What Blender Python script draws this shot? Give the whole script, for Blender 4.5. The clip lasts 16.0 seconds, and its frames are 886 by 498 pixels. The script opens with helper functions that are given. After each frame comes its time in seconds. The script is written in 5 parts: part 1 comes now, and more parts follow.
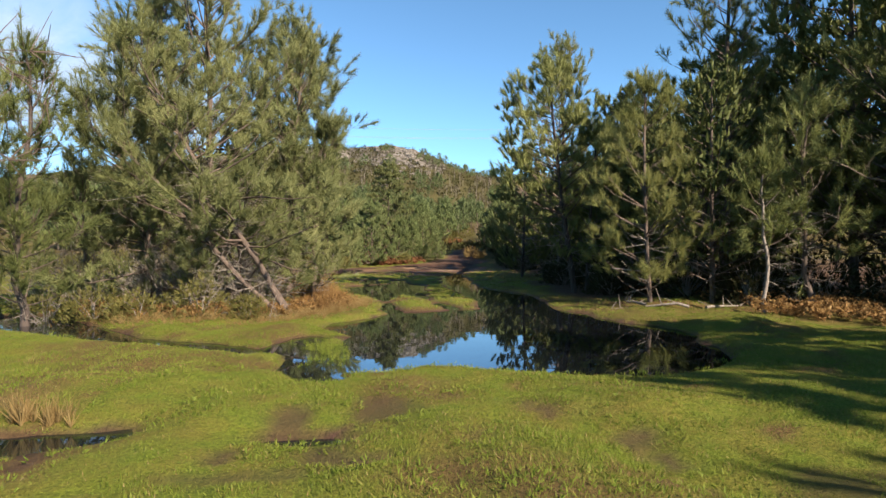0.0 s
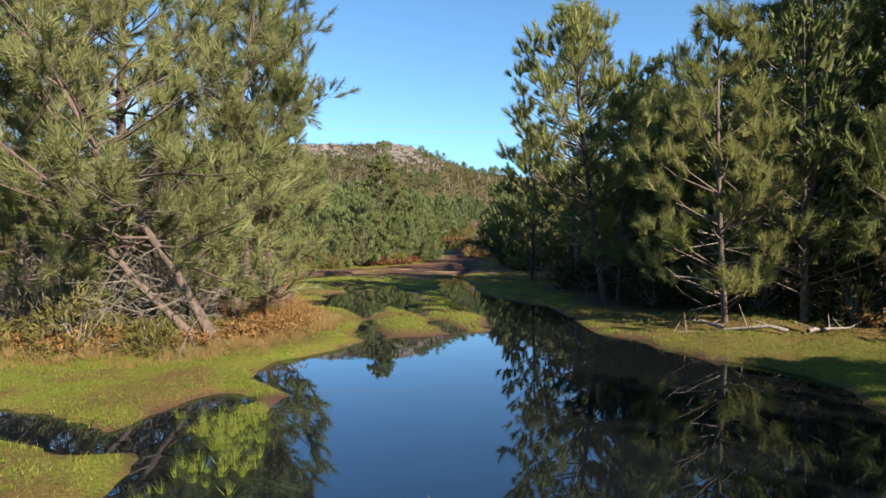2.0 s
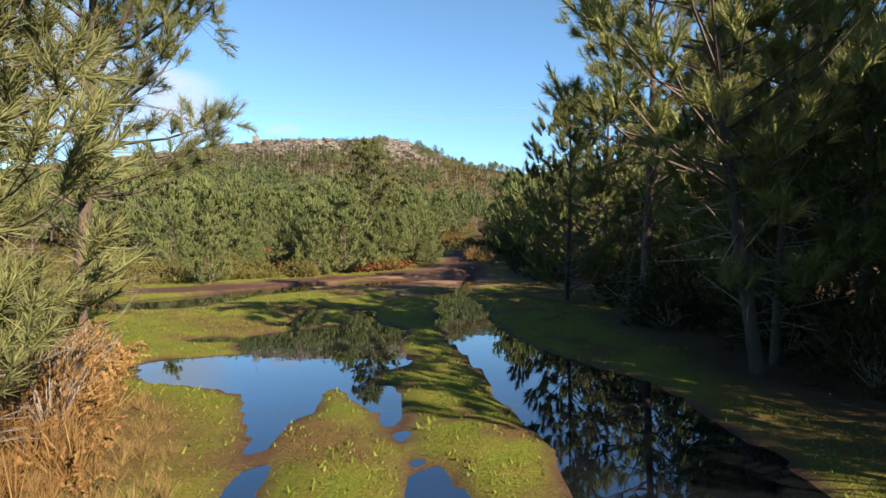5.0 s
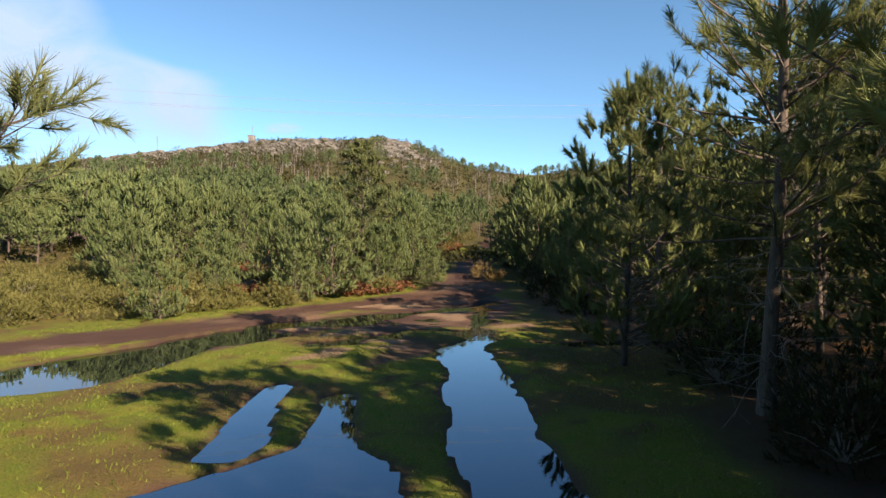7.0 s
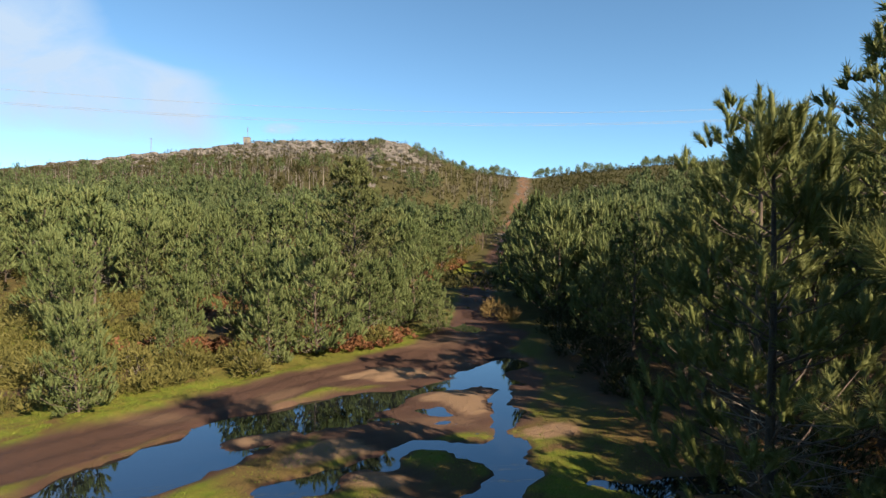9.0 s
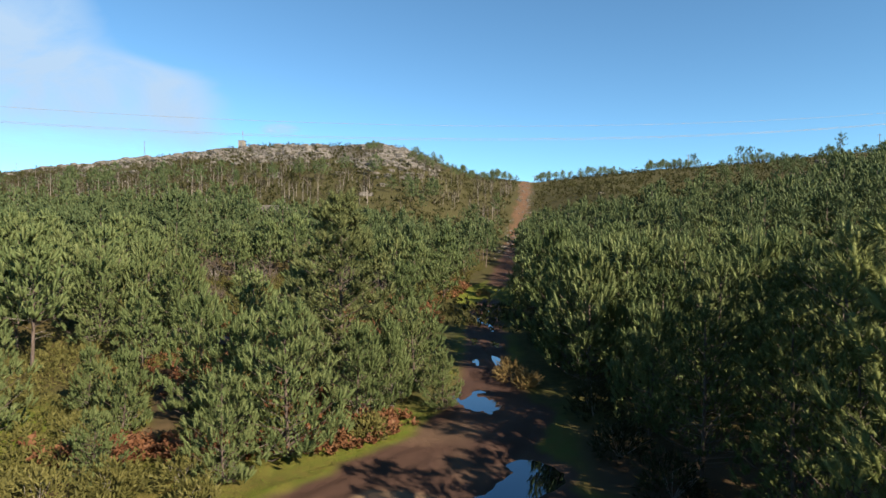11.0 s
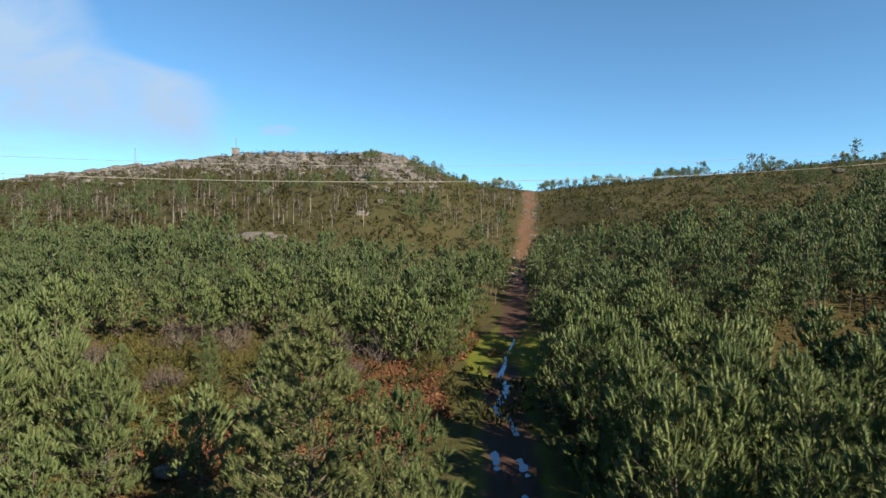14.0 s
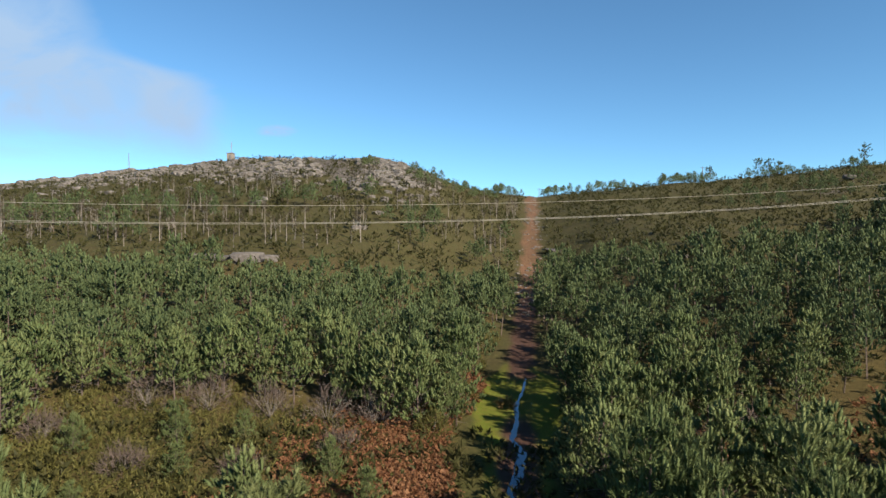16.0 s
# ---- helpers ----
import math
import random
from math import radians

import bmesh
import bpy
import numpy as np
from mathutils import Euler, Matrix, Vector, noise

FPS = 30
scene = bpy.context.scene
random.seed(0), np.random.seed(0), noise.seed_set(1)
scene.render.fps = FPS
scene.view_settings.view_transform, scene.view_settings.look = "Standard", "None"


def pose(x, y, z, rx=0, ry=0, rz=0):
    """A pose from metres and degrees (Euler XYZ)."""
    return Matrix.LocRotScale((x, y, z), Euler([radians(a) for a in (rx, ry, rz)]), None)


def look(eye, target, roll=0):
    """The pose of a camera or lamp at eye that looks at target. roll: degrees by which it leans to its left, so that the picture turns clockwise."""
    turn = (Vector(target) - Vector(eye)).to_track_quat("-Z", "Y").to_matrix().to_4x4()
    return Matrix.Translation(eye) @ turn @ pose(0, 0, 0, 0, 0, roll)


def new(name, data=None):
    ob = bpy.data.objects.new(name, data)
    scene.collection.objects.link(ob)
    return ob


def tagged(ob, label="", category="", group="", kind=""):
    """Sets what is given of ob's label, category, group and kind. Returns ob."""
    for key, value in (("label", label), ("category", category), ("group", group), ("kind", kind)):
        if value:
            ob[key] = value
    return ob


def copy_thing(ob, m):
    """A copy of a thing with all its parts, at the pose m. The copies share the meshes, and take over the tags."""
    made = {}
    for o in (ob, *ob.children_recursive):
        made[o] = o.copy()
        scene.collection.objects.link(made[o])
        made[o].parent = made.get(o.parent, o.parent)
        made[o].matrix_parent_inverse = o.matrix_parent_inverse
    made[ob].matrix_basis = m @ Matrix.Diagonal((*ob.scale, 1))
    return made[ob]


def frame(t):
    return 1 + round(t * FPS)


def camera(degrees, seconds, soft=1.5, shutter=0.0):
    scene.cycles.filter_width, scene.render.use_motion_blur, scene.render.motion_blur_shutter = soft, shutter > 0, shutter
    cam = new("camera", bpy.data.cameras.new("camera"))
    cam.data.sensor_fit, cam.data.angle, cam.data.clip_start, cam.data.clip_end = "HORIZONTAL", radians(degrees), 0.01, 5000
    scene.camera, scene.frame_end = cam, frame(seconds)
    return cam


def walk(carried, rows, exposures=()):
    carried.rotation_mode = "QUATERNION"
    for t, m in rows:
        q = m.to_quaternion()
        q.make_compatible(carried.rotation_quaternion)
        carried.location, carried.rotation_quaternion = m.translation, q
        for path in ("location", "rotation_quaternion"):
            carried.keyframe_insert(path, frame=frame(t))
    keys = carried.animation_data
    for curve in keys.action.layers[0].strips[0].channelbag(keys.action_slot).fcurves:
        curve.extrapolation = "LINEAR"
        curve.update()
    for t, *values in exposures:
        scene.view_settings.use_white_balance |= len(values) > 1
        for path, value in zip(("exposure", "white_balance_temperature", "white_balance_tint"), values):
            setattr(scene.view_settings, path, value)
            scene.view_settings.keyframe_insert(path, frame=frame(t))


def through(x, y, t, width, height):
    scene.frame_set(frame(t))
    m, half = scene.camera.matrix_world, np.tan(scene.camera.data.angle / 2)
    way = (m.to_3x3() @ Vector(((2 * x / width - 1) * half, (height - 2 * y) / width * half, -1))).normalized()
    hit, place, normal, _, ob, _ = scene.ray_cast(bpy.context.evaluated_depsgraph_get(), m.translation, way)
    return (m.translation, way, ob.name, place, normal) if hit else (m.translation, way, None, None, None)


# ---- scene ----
cam = camera(75.0, 16.0)
METRES, EYE, DEEP = 34.0, 1.4, 1.2373
ROWS = [
    (0.0, 0.0, 0.0, 0.0, 0.0, 0.0, -0.0),
    (0.5, -0.0002, 0.0182, -0.0001, -0.07, -0.06, 0.0),
    (1.0, -0.0004, 0.0386, 0.0001, -0.12, -0.11, 0.0),
    (1.5, -0.0003, 0.0608, 0.0005, -0.18, -0.15, 0.03),
    (2.0, 0.0002, 0.0849, 0.001, -0.24, -0.17, 0.05),
    (2.5, 0.001, 0.1102, 0.0018, -0.29, -0.25, 0.12),
    (3.0, 0.0018, 0.1371, 0.0024, -0.32, -0.31, 0.13),
    (5.5, -0.0024, 0.2803, 0.0134, -0.54, -0.47, 0.0),
    (6.0, -0.0045, 0.309, 0.0197, -0.58, -0.47, -0.02),
    (6.5, -0.0061, 0.3381, 0.0276, -0.6, -0.46, -0.0),
    (7.0, -0.0073, 0.367, 0.0374, -0.63, -0.47, -0.12),
    (7.5, -0.0103, 0.3954, 0.0489, -0.72, -0.41, -0.09),
    (8.0, -0.0128, 0.4243, 0.0621, -0.78, -0.51, -0.11),
    (8.5, -0.0148, 0.4546, 0.0761, -0.77, -0.5, -0.15),
    (9.0, -0.0164, 0.4854, 0.0903, -0.79, -0.48, -0.13),
    (11.5, -0.0252, 0.6377, 0.1734, -0.98, -0.47, -0.02),
    (12.0, -0.0274, 0.6686, 0.1927, -1.01, -0.47, 0.02),
    (12.5, -0.0298, 0.6995, 0.2131, -1.03, -0.51, 0.03),
    (13.0, -0.032, 0.7303, 0.2331, -1.01, -0.47, 0.06),
    (13.5, -0.0342, 0.7611, 0.254, -1.03, -0.45, 0.09),
    (14.0, -0.0364, 0.7918, 0.2748, -1.05, -0.43, 0.11),
    (14.5, -0.0386, 0.8217, 0.2953, -1.08, -0.41, 0.15),
    (15.0, -0.0405, 0.8511, 0.3162, -1.1, -0.43, 0.17),
    (15.5, -0.0421, 0.8788, 0.335, -1.13, -0.46, 0.21),
    (16.0, -0.0441, 0.9072, 0.354, -1.16, -0.45, 0.22),
]
walk(cam, [(t, pose(METRES * x, METRES * DEEP * y, EYE + METRES * z, 90 + pitch / DEEP, roll, yaw / DEEP)) for t, x, y, z, yaw, pitch, roll in ROWS],
     [(0.0, 1.78, 7250, 16), (3.0, 1.92, 7050, 17), (5.5, 1.8, 7700, 19), (9.0, 1.57, 7700, 15), (11.3, 1.44, 6980, 11), (12.5, 1.4, 6880, 11), (16.0, 1.26, 6780, 12)])

# ---- daylight ----
SUN_TURN, SUN_UP = radians(-46), radians(30)          # the sun stands to the right of the way and a little behind
world = bpy.data.worlds.new("sky")
scene.world = world
world.use_nodes = True
wn = world.node_tree.nodes
sky = wn.new("ShaderNodeTexSky")
sky.sky_type, sky.sun_disc = "NISHITA", False
sky.sun_elevation, sky.sun_rotation = SUN_UP, math.pi / 2 - SUN_TURN
sky.altitude, sky.air_density, sky.dust_density, sky.ozone_density = 800, 0.8, 0.0, 2.6
clear = wn.new("ShaderNodeMix")
clear.data_type, clear.blend_type = "RGBA", "MULTIPLY"
clear.inputs[0].default_value = 1.0
clear.inputs[7].default_value = (0.68, 1.05, 1.12, 1)
world.node_tree.links.new(sky.outputs[0], clear.inputs[6])
world.node_tree.links.new(clear.outputs[2], wn["Background"].inputs[0])
wn["Background"].inputs[1].default_value = 0.07
sun = new("sun", bpy.data.lights.new("sun", "SUN"))
sun.data.energy, sun.data.angle, sun.data.color = 5.0, radians(0.55), (1.0, 0.9, 0.76)
SUN_FROM = Vector((math.cos(SUN_UP) * math.cos(SUN_TURN), math.cos(SUN_UP) * math.sin(SUN_TURN), math.sin(SUN_UP)))
sun.matrix_world = look(SUN_FROM * 50, (0, 0, 0))

# ---- helpers ----
RNG = np.random.default_rng(7)


def lattice(ix, iy, seed):
    n = (ix.astype(np.int64) * 374761393 + iy.astype(np.int64) * 668265263 + seed * 974634777) & 0x7FFFFFFF
    n = ((n ^ (n >> 13)) * 1274126177) & 0x7FFFFFFF
    return ((n ^ (n >> 16)) & 0xFFFF) / 65535.0


def wavy(x, y, size, seed=0, octaves=3):
    """Smooth noise from -1 to 1."""
    total, amp, norm = 0.0, 1.0, 0.0
    for o in range(octaves):
        u, v = x / size, y / size
        ix, iy = np.floor(u), np.floor(v)
        fx, fy = u - ix, v - iy
        fx, fy = fx * fx * (3 - 2 * fx), fy * fy * (3 - 2 * fy)
        a, b = lattice(ix, iy, seed + o), lattice(ix + 1, iy, seed + o)
        c, d = lattice(ix, iy + 1, seed + o), lattice(ix + 1, iy + 1, seed + o)
        total = total + amp * ((a * (1 - fx) + b * fx) * (1 - fy) + (c * (1 - fx) + d * fx) * fy)
        norm += amp
        amp, size = amp * 0.5, size * 0.5
    return total / norm * 2 - 1


def ramp(v, lo, hi):
    k = np.clip((v - lo) / (hi - lo), 0, 1)
    return k * k * (3 - 2 * k)


def mesh_of(name, verts, faces, mat, smooth=False):
    """A mesh from arrays: verts (n, 3), faces (m, 3 or 4)."""
    verts, faces = np.asarray(verts, np.float32), np.asarray(faces, np.int32)
    me = bpy.data.meshes.new(name)
    me.vertices.add(len(verts))
    me.vertices.foreach_set("co", verts.ravel())
    me.loops.add(faces.size)
    me.loops.foreach_set("vertex_index", faces.ravel())
    me.polygons.add(len(faces))
    me.polygons.foreach_set("loop_start", np.arange(0, faces.size, faces.shape[1], dtype=np.int32))
    me.polygons.foreach_set("use_smooth", np.full(len(faces), smooth))
    me.update(calc_edges=True)
    me.materials.append(mat)
    return me


def child(name, me, parent, label=""):
    ob = new(name, me)
    ob.parent = parent
    return tagged(ob, label=label)


def frame_of(d):
    """Two unit vectors square to each row of d."""
    up = np.where(np.abs(d[..., 2:3]) > 0.9, np.array([1.0, 0, 0]), np.array([0, 0, 1.0]))
    u = np.cross(d, up)
    u /= np.linalg.norm(u, axis=-1, keepdims=True) + 1e-9
    return u, np.cross(d, u)


def tubes(segs, sides=5):
    """Tapered prisms along segments: rows of ax ay az bx by bz ra rb. Returns verts, quads."""
    segs = np.asarray(segs, float).reshape(-1, 8)
    a, b, ra, rb = segs[:, :3], segs[:, 3:6], segs[:, 6], segs[:, 7]
    d = b - a
    d /= np.linalg.norm(d, axis=1, keepdims=True) + 1e-9
    u, v = frame_of(d)
    th = np.arange(sides) / sides * 2 * np.pi
    ring = np.cos(th)[None, :, None] * u[:, None] + np.sin(th)[None, :, None] * v[:, None]
    low, high = a[:, None] + ring * ra[:, None, None], b[:, None] + ring * rb[:, None, None]
    verts = np.concatenate([low, high], 1).reshape(-1, 3)
    i = np.arange(sides)
    q = np.stack([i, (i + 1) % sides, (i + 1) % sides + sides, i + sides], 1)
    faces = (q[None] + (np.arange(len(segs)) * 2 * sides)[:, None, None]).reshape(-1, 4)
    return verts, faces


def needles(base, axis, length, count, size, width, rng, low_angle=35.0, high_angle=75.0, core=0.0, sides=3):
    """Brushes of needles: each brush stands at base and runs along axis. Returns verts, triangles.
    core: radius of the thick inner mass of needles of each brush."""
    base, axis, length = np.asarray(base, float), np.asarray(axis, float), np.asarray(length, float)
    k = len(base)
    u, v = frame_of(axis)
    s = rng.random((k, count)) ** 0.75
    phi = rng.random((k, count)) * 2 * np.pi
    ang = np.radians(low_angle + (high_angle - low_angle) * rng.random((k, count))) * (1 - 0.65 * ramp(s, 0.72, 1.0))
    way = np.cos(ang)[..., None] * axis[:, None] + np.sin(ang)[..., None] * (np.cos(phi)[..., None] * u[:, None] + np.sin(phi)[..., None] * v[:, None])
    foot = base[:, None] + axis[:, None] * (length[:, None] * s)[..., None]
    tip = foot + way * (size * rng.uniform(0.75, 1.2, (k, count)))[..., None]
    side = np.cross(way, rng.normal(0, 1, (k, count, 3)))
    side *= width / 2 / (np.linalg.norm(side, axis=-1, keepdims=True) + 1e-9)
    verts = np.stack([foot - side, foot + side, tip], 2).reshape(-1, 3)
    faces = np.arange(len(verts)).reshape(-1, 3)
    if not core:
        return verts, faces
    th = np.arange(sides) / sides * 2 * np.pi + rng.random((k, 1)) * 6
    ring = np.cos(th)[..., None] * u[:, None] + np.sin(th)[..., None] * v[:, None]
    rings = []
    for at, wide in ((0.0, 0.5), (0.45, 1.0), (0.9, 0.8)):
        mid = base + axis * (length * at + size * 0.25 * at)[:, None]
        rings.append(mid[:, None] + ring * (core * wide * rng.uniform(0.8, 1.2, (k, sides)))[..., None])
    top = base + axis * (length + size * 0.32)[:, None]
    block = np.concatenate([*rings, top[:, None]], 1)
    i, j = np.arange(sides), (np.arange(sides) + 1) % sides
    tri = np.concatenate([np.stack(q, 1) for a in (0, sides) for q in ((i + a, j + a, j + a + sides), (i + a, j + a + sides, i + a + sides))] + [np.stack([i + 2 * sides, j + 2 * sides, np.full(sides, 3 * sides)], 1)])
    more = (tri[None] + (np.arange(k) * (3 * sides + 1))[:, None, None]).reshape(-1, 3) + len(verts)
    return np.vstack([verts, block.reshape(-1, 3)]), np.vstack([faces, more])


def pipe(points, radii, sides=6):
    """One continuous tube through points."""
    p, r = np.asarray(points, float), np.asarray(radii, float)
    d = np.gradient(p, axis=0)
    d /= np.linalg.norm(d, axis=1, keepdims=True)
    u, v = frame_of(d)
    th = np.arange(sides) / sides * 2 * np.pi
    verts = p[:, None] + r[:, None, None] * (np.cos(th)[None, :, None] * u[:, None] + np.sin(th)[None, :, None] * v[:, None])
    i = np.arange(sides)
    q = np.stack([i, (i + 1) % sides, (i + 1) % sides + sides, i + sides], 1)
    return verts.reshape(-1, 3), (q[None] + (np.arange(len(p) - 1) * sides)[:, None, None]).reshape(-1, 4)


def unit(v):
    v = np.asarray(v, float)
    return v / (np.linalg.norm(v) + 1e-9)


# ---- materials ----
def material(name, rough=0.8, bump=0.0):
    mat = bpy.data.materials.new(name)
    mat.use_nodes = True
    t = mat.node_tree
    p = t.nodes["Principled BSDF"]
    p.inputs["Roughness"].default_value = rough
    return mat, t, p


def node(t, kind, **values):
    n = t.nodes.new("ShaderNode" + kind)
    for k, val in values.items():
        n.inputs[k.replace("_", " ")].default_value = val
    return n


def place(t):
    return t.nodes.new("ShaderNodeNewGeometry").outputs["Position"]


def grain(t, scale, detail=4.0, rough=0.55, vec=None):
    n = node(t, "TexNoise", Scale=scale, Detail=detail, Roughness=rough)
    t.links.new(vec or place(t), n.inputs["Vector"])
    return n.outputs["Fac"]


def colours(t, fac, stops):
    r = t.nodes.new("ShaderNodeValToRGB")
    while len(r.color_ramp.elements) < len(stops):
        r.color_ramp.elements.new(0.5)
    for e, (at, c) in zip(r.color_ramp.elements, stops):
        e.position, e.color = at, (*c, 1)
    t.links.new(fac, r.inputs[0])
    return r.outputs[0]


def blend(t, fac, a, b, how="MIX"):
    m = t.nodes.new("ShaderNodeMix")
    m.data_type, m.blend_type = "RGBA", how
    for sock, val in ((m.inputs[0], fac), (m.inputs[6], a), (m.inputs[7], b)):
        if isinstance(val, bpy.types.NodeSocket):
            t.links.new(val, sock)
        elif isinstance(val, (int, float)):
            sock.default_value = val
        else:
            sock.default_value = (*val, 1)
    return m.outputs[2]


def maths(t, op, a, b):
    m = t.nodes.new("ShaderNodeMath")
    m.operation = op
    for sock, val in zip(m.inputs, (a, b)):
        if isinstance(val, bpy.types.NodeSocket):
            t.links.new(val, sock)
        else:
            sock.default_value = val
    return m.outputs[0]


def relief(t, p, height, strength, distance):
    b = node(t, "Bump", Strength=strength, Distance=distance)
    t.links.new(height, b.inputs["Height"])
    t.links.new(b.outputs[0], p.inputs["Normal"])


def leaf_material(name, dark, mid, light, through=0.38, patch=0.6, speckle=0.4):
    """Leaves or needles: colour varies from leaf to leaf, from plant to plant and in patches; some light passes."""
    mat, t, p = material(name, 0.6)
    geo = t.nodes.new("ShaderNodeNewGeometry")
    info = t.nodes.new("ShaderNodeObjectInfo")
    n = grain(t, patch, 3)
    mix = maths(t, "ADD", maths(t, "MULTIPLY", geo.outputs["Random Per Island"], speckle),
                maths(t, "ADD", maths(t, "MULTIPLY", n, 1.0 - speckle), maths(t, "MULTIPLY", info.outputs["Random"], 0.25)))
    col = colours(t, mix, [(0.22, dark), (0.55, mid), (0.95, light)])
    t.links.new(col, p.inputs["Base Color"])
    p.inputs["Specular IOR Level"].default_value = 0.12
    tr = t.nodes.new("ShaderNodeBsdfTranslucent")
    t.links.new(col, tr.inputs[0])
    m = t.nodes.new("ShaderNodeMixShader")
    m.inputs[0].default_value = through
    t.links.new(p.outputs[0], m.inputs[1])
    t.links.new(tr.outputs[0], m.inputs[2])
    t.links.new(m.outputs[0], t.nodes["Material Output"].inputs["Surface"])
    return mat


def bark_material(name, dark, light, scale=14):
    mat, t, p = material(name, 0.9)
    stretch = node(t, "Mapping")
    stretch.inputs["Scale"].default_value = (1, 1, 0.25)
    t.links.new(place(t), stretch.inputs[0])
    n = grain(t, scale, 5, 0.65, stretch.outputs[0])
    t.links.new(colours(t, n, [(0.3, dark), (0.68, light)]), p.inputs["Base Color"])
    relief(t, p, n, 0.9, 0.03)
    return mat


NEEDLE_OLD = leaf_material("needles_olive", (0.045, 0.054, 0.021), (0.102, 0.118, 0.046), (0.17, 0.178, 0.078), through=0.25, speckle=0.25)
# lightened, more translucent needles: sunlight on the crown is put into the colour
NEEDLE_LIT = leaf_material("needles_sunlit_green", (0.055, 0.066, 0.022), (0.14, 0.155, 0.052), (0.23, 0.235, 0.09), through=0.5, speckle=0.25)
NEEDLE = leaf_material("needles_green", (0.043, 0.057, 0.019), (0.118, 0.138, 0.046), (0.2, 0.212, 0.08), through=0.25, speckle=0.25)
NEEDLE_FAR = leaf_material("needles_blue_green", (0.025, 0.039, 0.018), (0.068, 0.094, 0.04), (0.122, 0.145, 0.06), through=0.26, patch=0.45, speckle=0.3)
NEEDLE_YOUNG = leaf_material("needles_bright_green", (0.032, 0.048, 0.019), (0.088, 0.119, 0.045), (0.152, 0.174, 0.071), through=0.3, patch=0.5, speckle=0.3)
BARK = bark_material("pine_bark", (0.03, 0.021, 0.0156), (0.102, 0.075, 0.06))
BARK_DARK = bark_material("dark_pine_bark", (0.016, 0.012, 0.01), (0.058, 0.042, 0.034))
DEADWOOD = bark_material("dead_twigs", (0.078, 0.066, 0.057), (0.204, 0.18, 0.156), 30)
FERN = leaf_material("dead_bracken", (0.075, 0.04, 0.017), (0.19, 0.11, 0.042), (0.3, 0.21, 0.09), patch=1.2)
FERN_RED = leaf_material("red_bracken", (0.06, 0.024, 0.014), (0.145, 0.064, 0.032), (0.22, 0.12, 0.06), patch=0.5)
GORSE = leaf_material("gorse", (0.045, 0.047, 0.015), (0.1, 0.097, 0.03), (0.165, 0.15, 0.052), patch=1.5)
BLADE = leaf_material("grass_blades", (0.044, 0.072, 0.01), (0.098, 0.14, 0.02), (0.165, 0.18, 0.036), patch=2.2)
# leaf colours near black: the deep shade of the wood is put into them
BRIAR_SHADE = leaf_material("briar", (0.014, 0.017, 0.008), (0.03, 0.033, 0.014), (0.05, 0.05, 0.022), patch=1.5)
# darkened copy of the green needles: shade is put into the colour
NEEDLE_SHADED = leaf_material("needles_shaded_green", (0.026, 0.036, 0.012), (0.07, 0.086, 0.028), (0.125, 0.14, 0.05), through=0.2, speckle=0.25)
STRAW = leaf_material("dry_grass", (0.096, 0.06, 0.024), (0.192, 0.132, 0.054), (0.276, 0.216, 0.102), patch=1.5)


